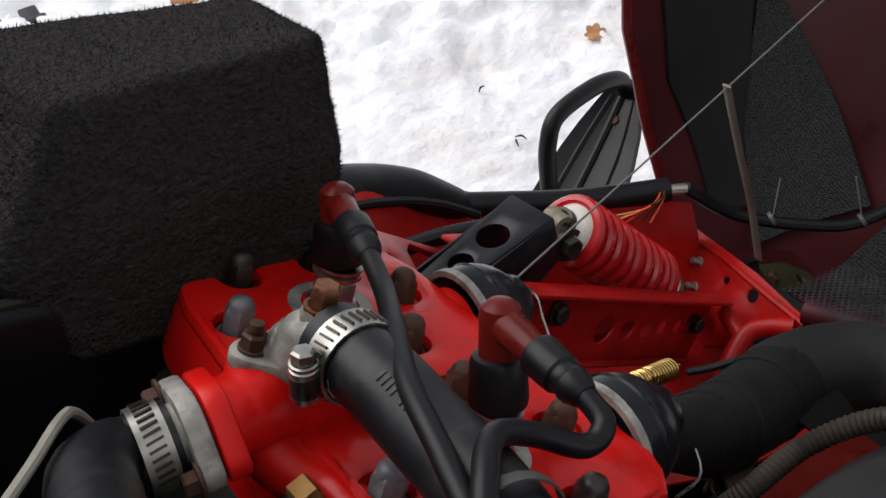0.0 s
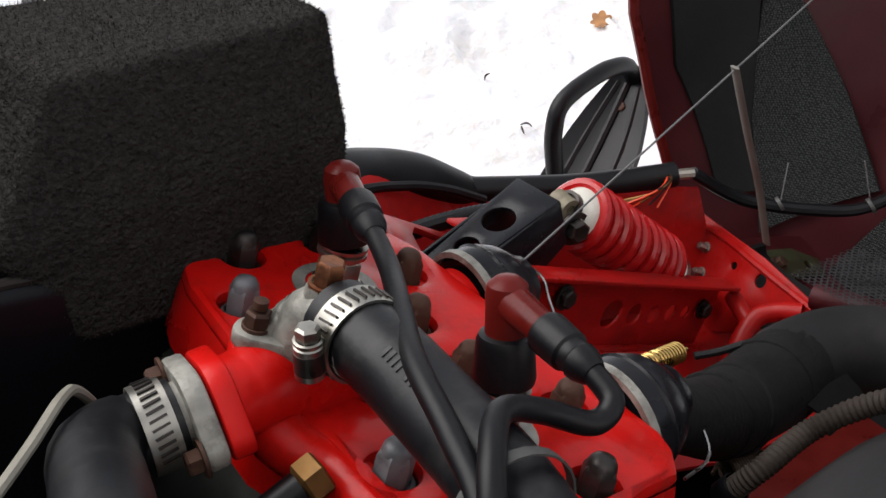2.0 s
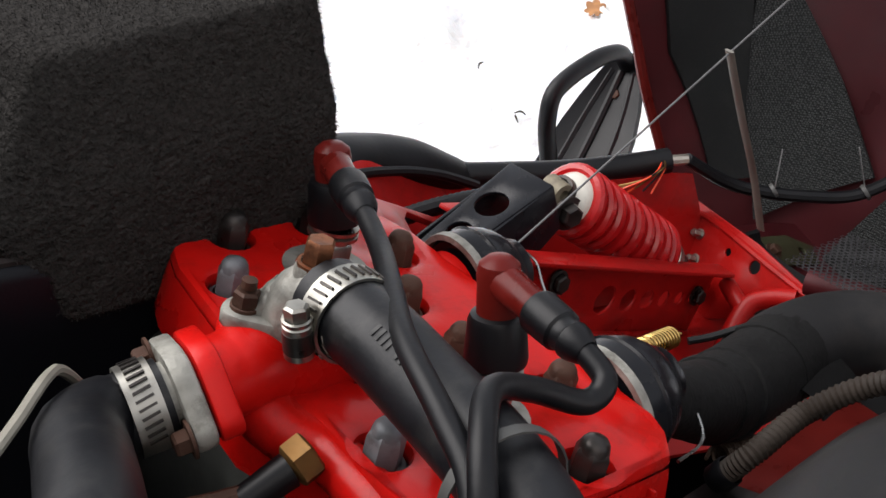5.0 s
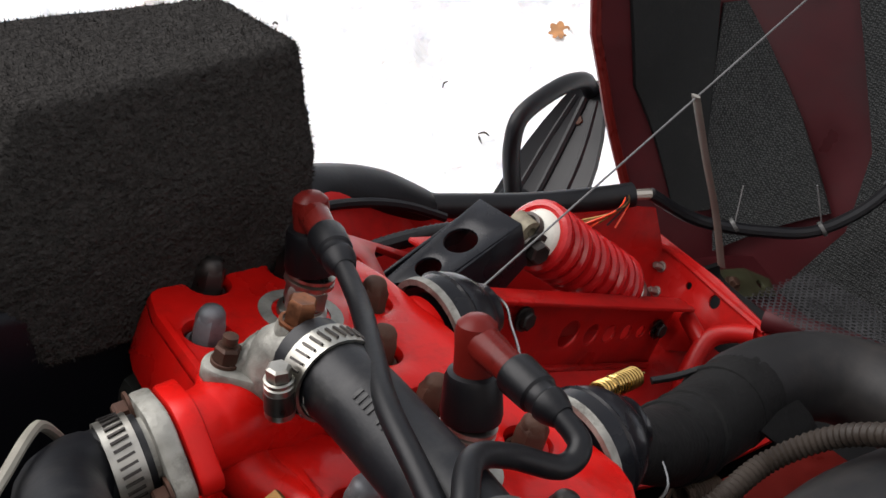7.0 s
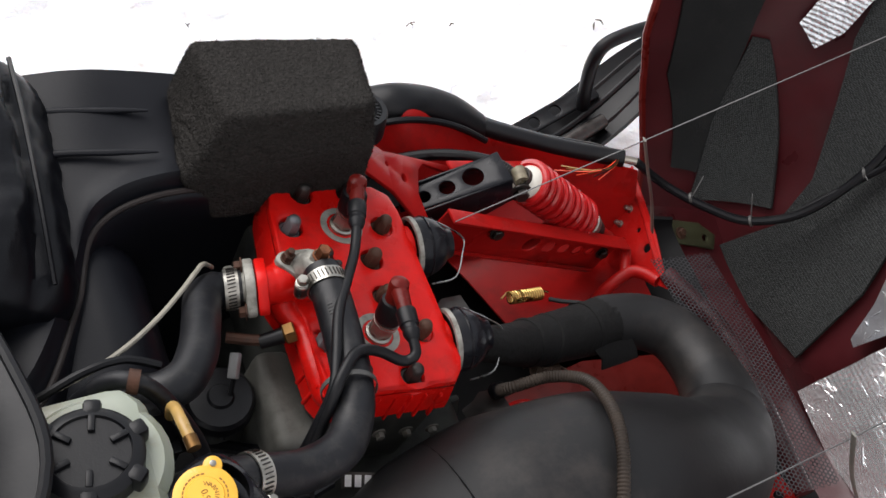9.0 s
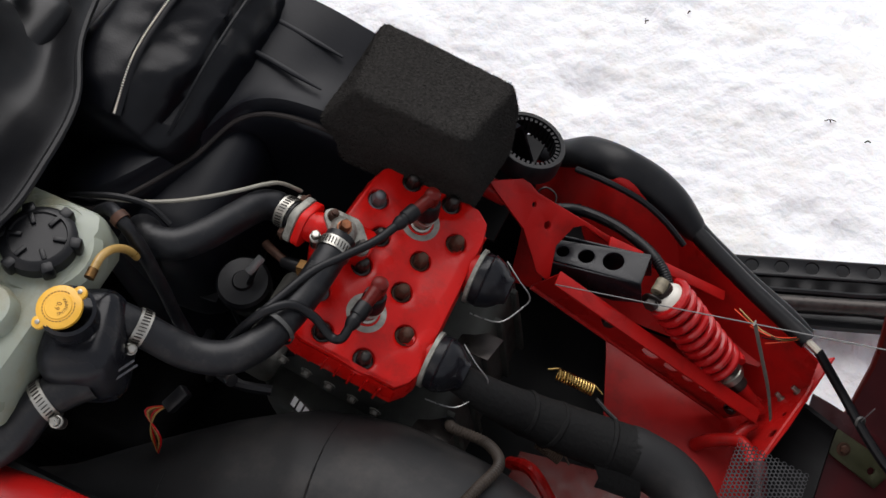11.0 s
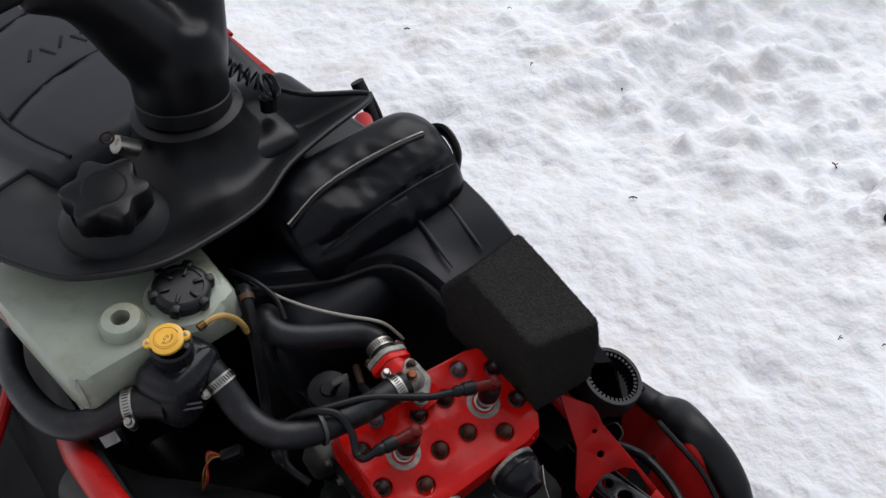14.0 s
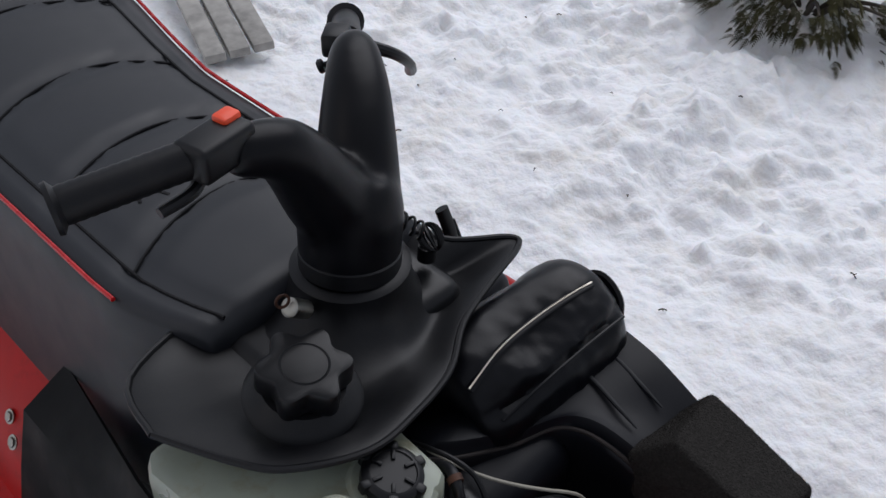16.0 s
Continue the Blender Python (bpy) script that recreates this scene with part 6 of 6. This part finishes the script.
xs = np.concatenate([[-0.482, -0.486, -0.495], np.linspace(-0.51, -1.75, 60)])
rows = []
for i, x in enumerate(xs):
    drop = (0.05, 0.02, 0.006)[i] if i < 3 else 0
    row = []
    for a in cols:
        p = seat_point(x, a) - Vector((0, 0, drop))
        for xc in (-0.66, -0.86, -1.08, -1.32):
            bow = xc - 0.10 * (1 - min(1, abs(a)) ** 2) + 0.05
            if abs(a) < 0.8:
                p.z -= 0.009 * math.exp(-((x - bow) / 0.012) ** 2)
        p.z -= 0.005 * math.exp(-((abs(a) - 0.8) / 0.05) ** 2)
        row.append(p)
    rows.append(row)
part("cushion", sheet(rows, 0.004), SEAT_VINYL, seat, sharp=80)
for xc in (-0.66, -0.86, -1.08, -1.32):
    part("seam", tube([seat_point(xc - 0.10 * (1 - a * a) + 0.05, a) - Vector((0, 0, 0.0062)) for a in np.linspace(-0.8, 0.8, 21)], 0.0026, 6, raw=True), SEAM, seat)
for sy in (1, -1):
    part("seam", tube([seat_point(x, sy * 0.8) - Vector((0, 0, 0.0030)) for x in np.linspace(-0.50, -1.70, 30)], 0.0026, 6, raw=True), SEAM, seat)
    part("red_piping", tube([seat_point(x, sy * 0.985) + Vector((0, sy * 0.003, 0.002)) for x in np.linspace(-0.62, -1.74, 24)], 0.0032, 8, raw=True), SPRING_RED, seat, "thin red piping")
part("seat_front", sheet([[(-0.482, y, z) for y in np.linspace(-0.215, 0.095, 12)] for z in (0.80, 0.70, 0.55)], 0.006), VINYL, seat)
tun = thing("tunnel", (-1.1, -0.06, 0.2), "red painted body panels beneath the seat", "body")
for sy in (1, -1):
    rows = []
    for x in np.linspace(-1.8, -0.80, 14):
        rows.append([(x, -0.06 + sy * 0.24, 0.53), (x, -0.06 + sy * 0.265, 0.51), (x, -0.06 + sy * 0.33, 0.44), (x, -0.06 + sy * 0.36, 0.36), (x, -0.06 + sy * 0.47, 0.34)])
    part("side_panel", sheet(rows, 0.005), RED_FRAME, tun)
    rows = [[(x, -0.06 + sy * (0.36 - 0.06 * max(0, x)), z) for z in (0.10, 0.15, 0.20, 0.26 - 0.1 * max(0, x))] for x in np.linspace(-0.62, 0.46, 12)]
    part("lower_side", sheet(rows, 0.005), RED_FRAME, tun)
part("deck", box(1.30, 0.46, 0.30, pose(-1.15, -0.06, 0.25), 0.02), CAVITY, tun)
part("track", box(1.55, 0.38, 0.24, pose(-1.1, -0.06, 0.0), 0.05, 3), RUBBER, tun, "black rubber drive track")

fw = thing("footwell", (-0.4, -0.45, 0.3), "black plastic footwell beside the tank", "footwell")
rows = []
for x in np.linspace(-0.80, 0.12, 24):
    rows.append([(x, -0.300 - 0.05 * min(1, max(0, (x + 0.80) / 0.3)), 0.60 + 0.04 * min(1, max(0, (x + 0.8) / 0.3))), (x, -0.375, 0.56), (x, -0.405, 0.46), (x, -0.43, 0.36), (x, -0.50, 0.31), (x, -0.62, 0.30), (x, -0.72, 0.31), (x, -0.73, 0.24)])
part("liner", sheet(rows, 0.005), CAVITY, fw)
part("toe_bar", tube([(-0.80, -0.345, 0.50), (-0.66, -0.368, 0.475), (-0.57, -0.40, 0.455), (-0.50, -0.46, 0.43)], 0.010, 10), RED_FRAME, fw, "red toe bar")
for k in range(3):
    part("bolt", bolt(axis_frame((-0.95 + 0.05 * k, -0.352 - 0.02 * k, 0.46), (0, -0.8, 0.5)), 0.008, 0.006), STEEL, fw)
for k in range(5):
    q = seat_point(-0.768 + 0.012 * (k % 2), -0.42 + 0.11 * k)
    part("embossed_bar", box(0.034, 0.005, 0.0016, pose(q.x, q.y, q.z - 0.0004, 0, 0, 90 if k == 4 else (20 if k % 2 else -25)), 0.0005), SEAM, seat, "plain embossed bar")
for k in range(3):
    part("decal_bar", box(0.055 - 0.01 * k, 0.018, 0.001, pose(-1.02 + 0.075 * k, -0.346, 0.478, 55, 0, 0), 0.0003), WHITE_INK, tun, "plain pale decal bar")
part("cowl_edge", tube([(-0.62, 0.300, 0.575), (-0.55, 0.268, 0.590), (-0.47, 0.240, 0.640), (-0.40, 0.225, 0.660)], 0.016, 12), RED_FRAME, tun, "red cowl edge")

# ---------------------------------------------------------------- surroundings
def leaf(at, spin, size):
    t = []
    n = 40
    for k in range(n):
        a = 2 * math.pi * k / n
        r = size * (0.55 + 0.30 * abs(math.cos(3.5 * a)) + 0.15 * math.cos(a))
        t.append((r * math.cos(a), 0.7 * r * math.sin(a)))
    bm = prism(t, 0.0012, pose(*at, 8, -6, spin))
    bmesh.ops.triangulate(bm, faces=bm.faces[:])
    for v in bm.verts:
        v.co.z += 0.3 * size * abs(noise.noise(v.co * 20))
    ob = part("fallen_leaf", bm, LEAF)
    tagged(ob, "dry brown oak leaf lying on the snow", "leaf", "fallen leaves")


leaf((1.0, 0.921, snow_height(1.0, 0.921) + 0.006), 40, 0.033)
leaf((0.52, 1.55, 0.03), 70, 0.05)

for k in range(30):
    x, y = random.uniform(-2.2, 0.9), random.uniform(0.75, 2.3)
    a = random.uniform(0, 3.1)
    ln = random.uniform(0.003, 0.013)
    z = snow_height(x, y) + 0.003
    c, s = math.cos(a) * ln, math.sin(a) * ln
    bm = tube([(x - c, y - s, z), (x, y, z + 0.004), (x + c, y + s, z)], random.uniform(0.0009, 0.002), 5, 3)
    if random.random() < 0.6:
        tube([(x, y, z + 0.003), (x + s * 0.7, y - c * 0.7, z + 0.004)], 0.0012, 5, 3, bm=bm)
    tagged(part("twig", bm, TWIG), "small dark twig lying on the snow", "twig", "twigs on the snow")

for x, y, a in ((0.752, 0.933, 0.4), (0.683, 0.760, 1.1), (0.700, 0.772, 2.2)):
    z = snow_height(x, y) + 0.003
    c, s = 0.009 * math.cos(a), 0.009 * math.sin(a)
    bm = tube([(x - c, y - s, z), (x - 0.3 * c, y, z + 0.005), (x + c, y + s, z + 0.002)], [0.0008, 0.0018, 0.0010], 6, 4)
    tagged(part("twig", bm, TWIG), "small dark twig lying on the snow", "twig", "twigs on the snow")

# cedar bush weighed down by snow
bush = thing("cedar_bush", (-1.16, 2.38, 0.05), "low cedar bush with brownish green sprays, partly buried in snow", "bush")
for k in range(9):
    a = k * 0.75
    part("branch", tube([(-1.16, 2.40, 0.02), (-1.16 + 0.16 * math.cos(a), 2.38 + 0.10 * math.sin(a), 0.16), (-1.16 + 0.34 * math.cos(a), 2.36 + 0.24 * math.sin(a), 0.20)], [0.012, 0.008, 0.003], 7, 5), TWIG, bush)
verts, faces = [], []
for k in range(4200):
    a, r = random.uniform(0, 6.28), random.uniform(0.02, 1) ** 0.6
    c = Vector((-1.16 + 0.36 * r * math.cos(a), 2.38 + 0.30 * r * math.sin(a), 0.10 + 0.22 * (1 - r * r) + random.uniform(-0.06, 0.07)))
    if noise.noise(c * 9) < -0.02:
        continue
    d = Vector((math.cos(a), math.sin(a), random.uniform(-0.9, 0.1))).normalized()
    side = d.cross(Vector((random.uniform(-0.4, 0.4), random.uniform(-0.4, 0.4), 1))).normalized()
    ln = random.uniform(0.03, 0.065)
    for j in range(9):
        f = j / 8
        base = c + d * ln * f
        for sg in (1, -1):
            tip = base + (d * 0.8 + side * sg).normalized() * ln * 0.38 * (1.05 - f)
            n0 = len(verts)
            w = d * 0.0028
            verts += [base - w, base + w, tip]
            faces.append((n0, n0 + 1, n0 + 2))
fm = bpy.data.meshes.new("foliage")
fm.from_pydata(verts, [], faces)
fm.materials.append(CEDAR)
fo = new("foliage", fm)
fo.parent = bush
fo.matrix_parent_inverse = Matrix.Translation(-bush.location)
fo["kind"] = "stuff"
for k in range(34):
    a, r = random.uniform(0, 6.28), random.uniform(0.2, 0.9)
    q = Vector((-1.16 + 0.33 * r * math.cos(a), 2.38 + 0.26 * r * math.sin(a), 0.15 + 0.19 * (1 - r * r)))
    bm = bmesh.new()
    bmesh.ops.create_icosphere(bm, subdivisions=3, radius=random.uniform(0.02, 0.045), matrix=Matrix.Translation(q) @ Matrix.Diagonal((1.3, 1, 0.5, 1)))
    for v in bm.verts:
        v.co += 0.012 * Vector((noise.noise(v.co * 30), noise.noise(v.co * 30 + Vector((5, 0, 0))), noise.noise(v.co * 30 + Vector((0, 5, 0)))))
    part("snow_clump", bm, SNOW, bush, "clump of snow on the bush")

# weathered boards and a black slatted rack half under the snow
board = thing("weathered_board", (-2.63, 1.0, 0.02), "grey weathered wooden boards lying in the snow", "board")
for k in range(3):
    part("plank", box(0.80, 0.066, 0.03, pose(-2.62 + 0.027 * k, 0.985 + 0.072 * k, 0.040 + 0.004 * k, 3, 3, -20), 0.004), WOOD, board)
rack = thing("slatted_rack", (0.0, 1.45, 0.03), "black slatted plastic rack half buried in snow", "rack")
part("side_rail", box(0.028, 0.50, 0.035, pose(-0.168, 1.552, 0.030, 3, 0, -1), 0.006), PLASTIC, rack)
part("rail", box(0.46, 0.028, 0.03, pose(0.06, 1.66, 0.030), 0.006), PLASTIC, rack)
for k in range(6):
    part("slat", box(0.036, 0.36 - 0.02 * (k % 2), 0.014, pose(-0.112 + 0.072 * k, 1.535 + 0.012 * (k % 3), 0.034, 3, 0, -8), 0.004), PLASTIC, rack)
for k in range(7):
    bm = bmesh.new()
    bmesh.ops.create_icosphere(bm, subdivisions=4, radius=0.05, matrix=Matrix.Translation((-0.13 + 0.07 * k, 1.56 + 0.05 * (k % 2), 0.045)) @ Matrix.Diagonal((0.8, 2.2, 0.5, 1)))
    for v in bm.verts:
        v.co += 0.022 * Vector((noise.noise(v.co * 22), noise.noise(v.co * 22 + Vector((5, 0, 0))), 0.6 * noise.noise(v.co * 22 + Vector((0, 5, 0)))))
    part("snow_cap", bm, SNOW, rack, "snow lying on the slats")
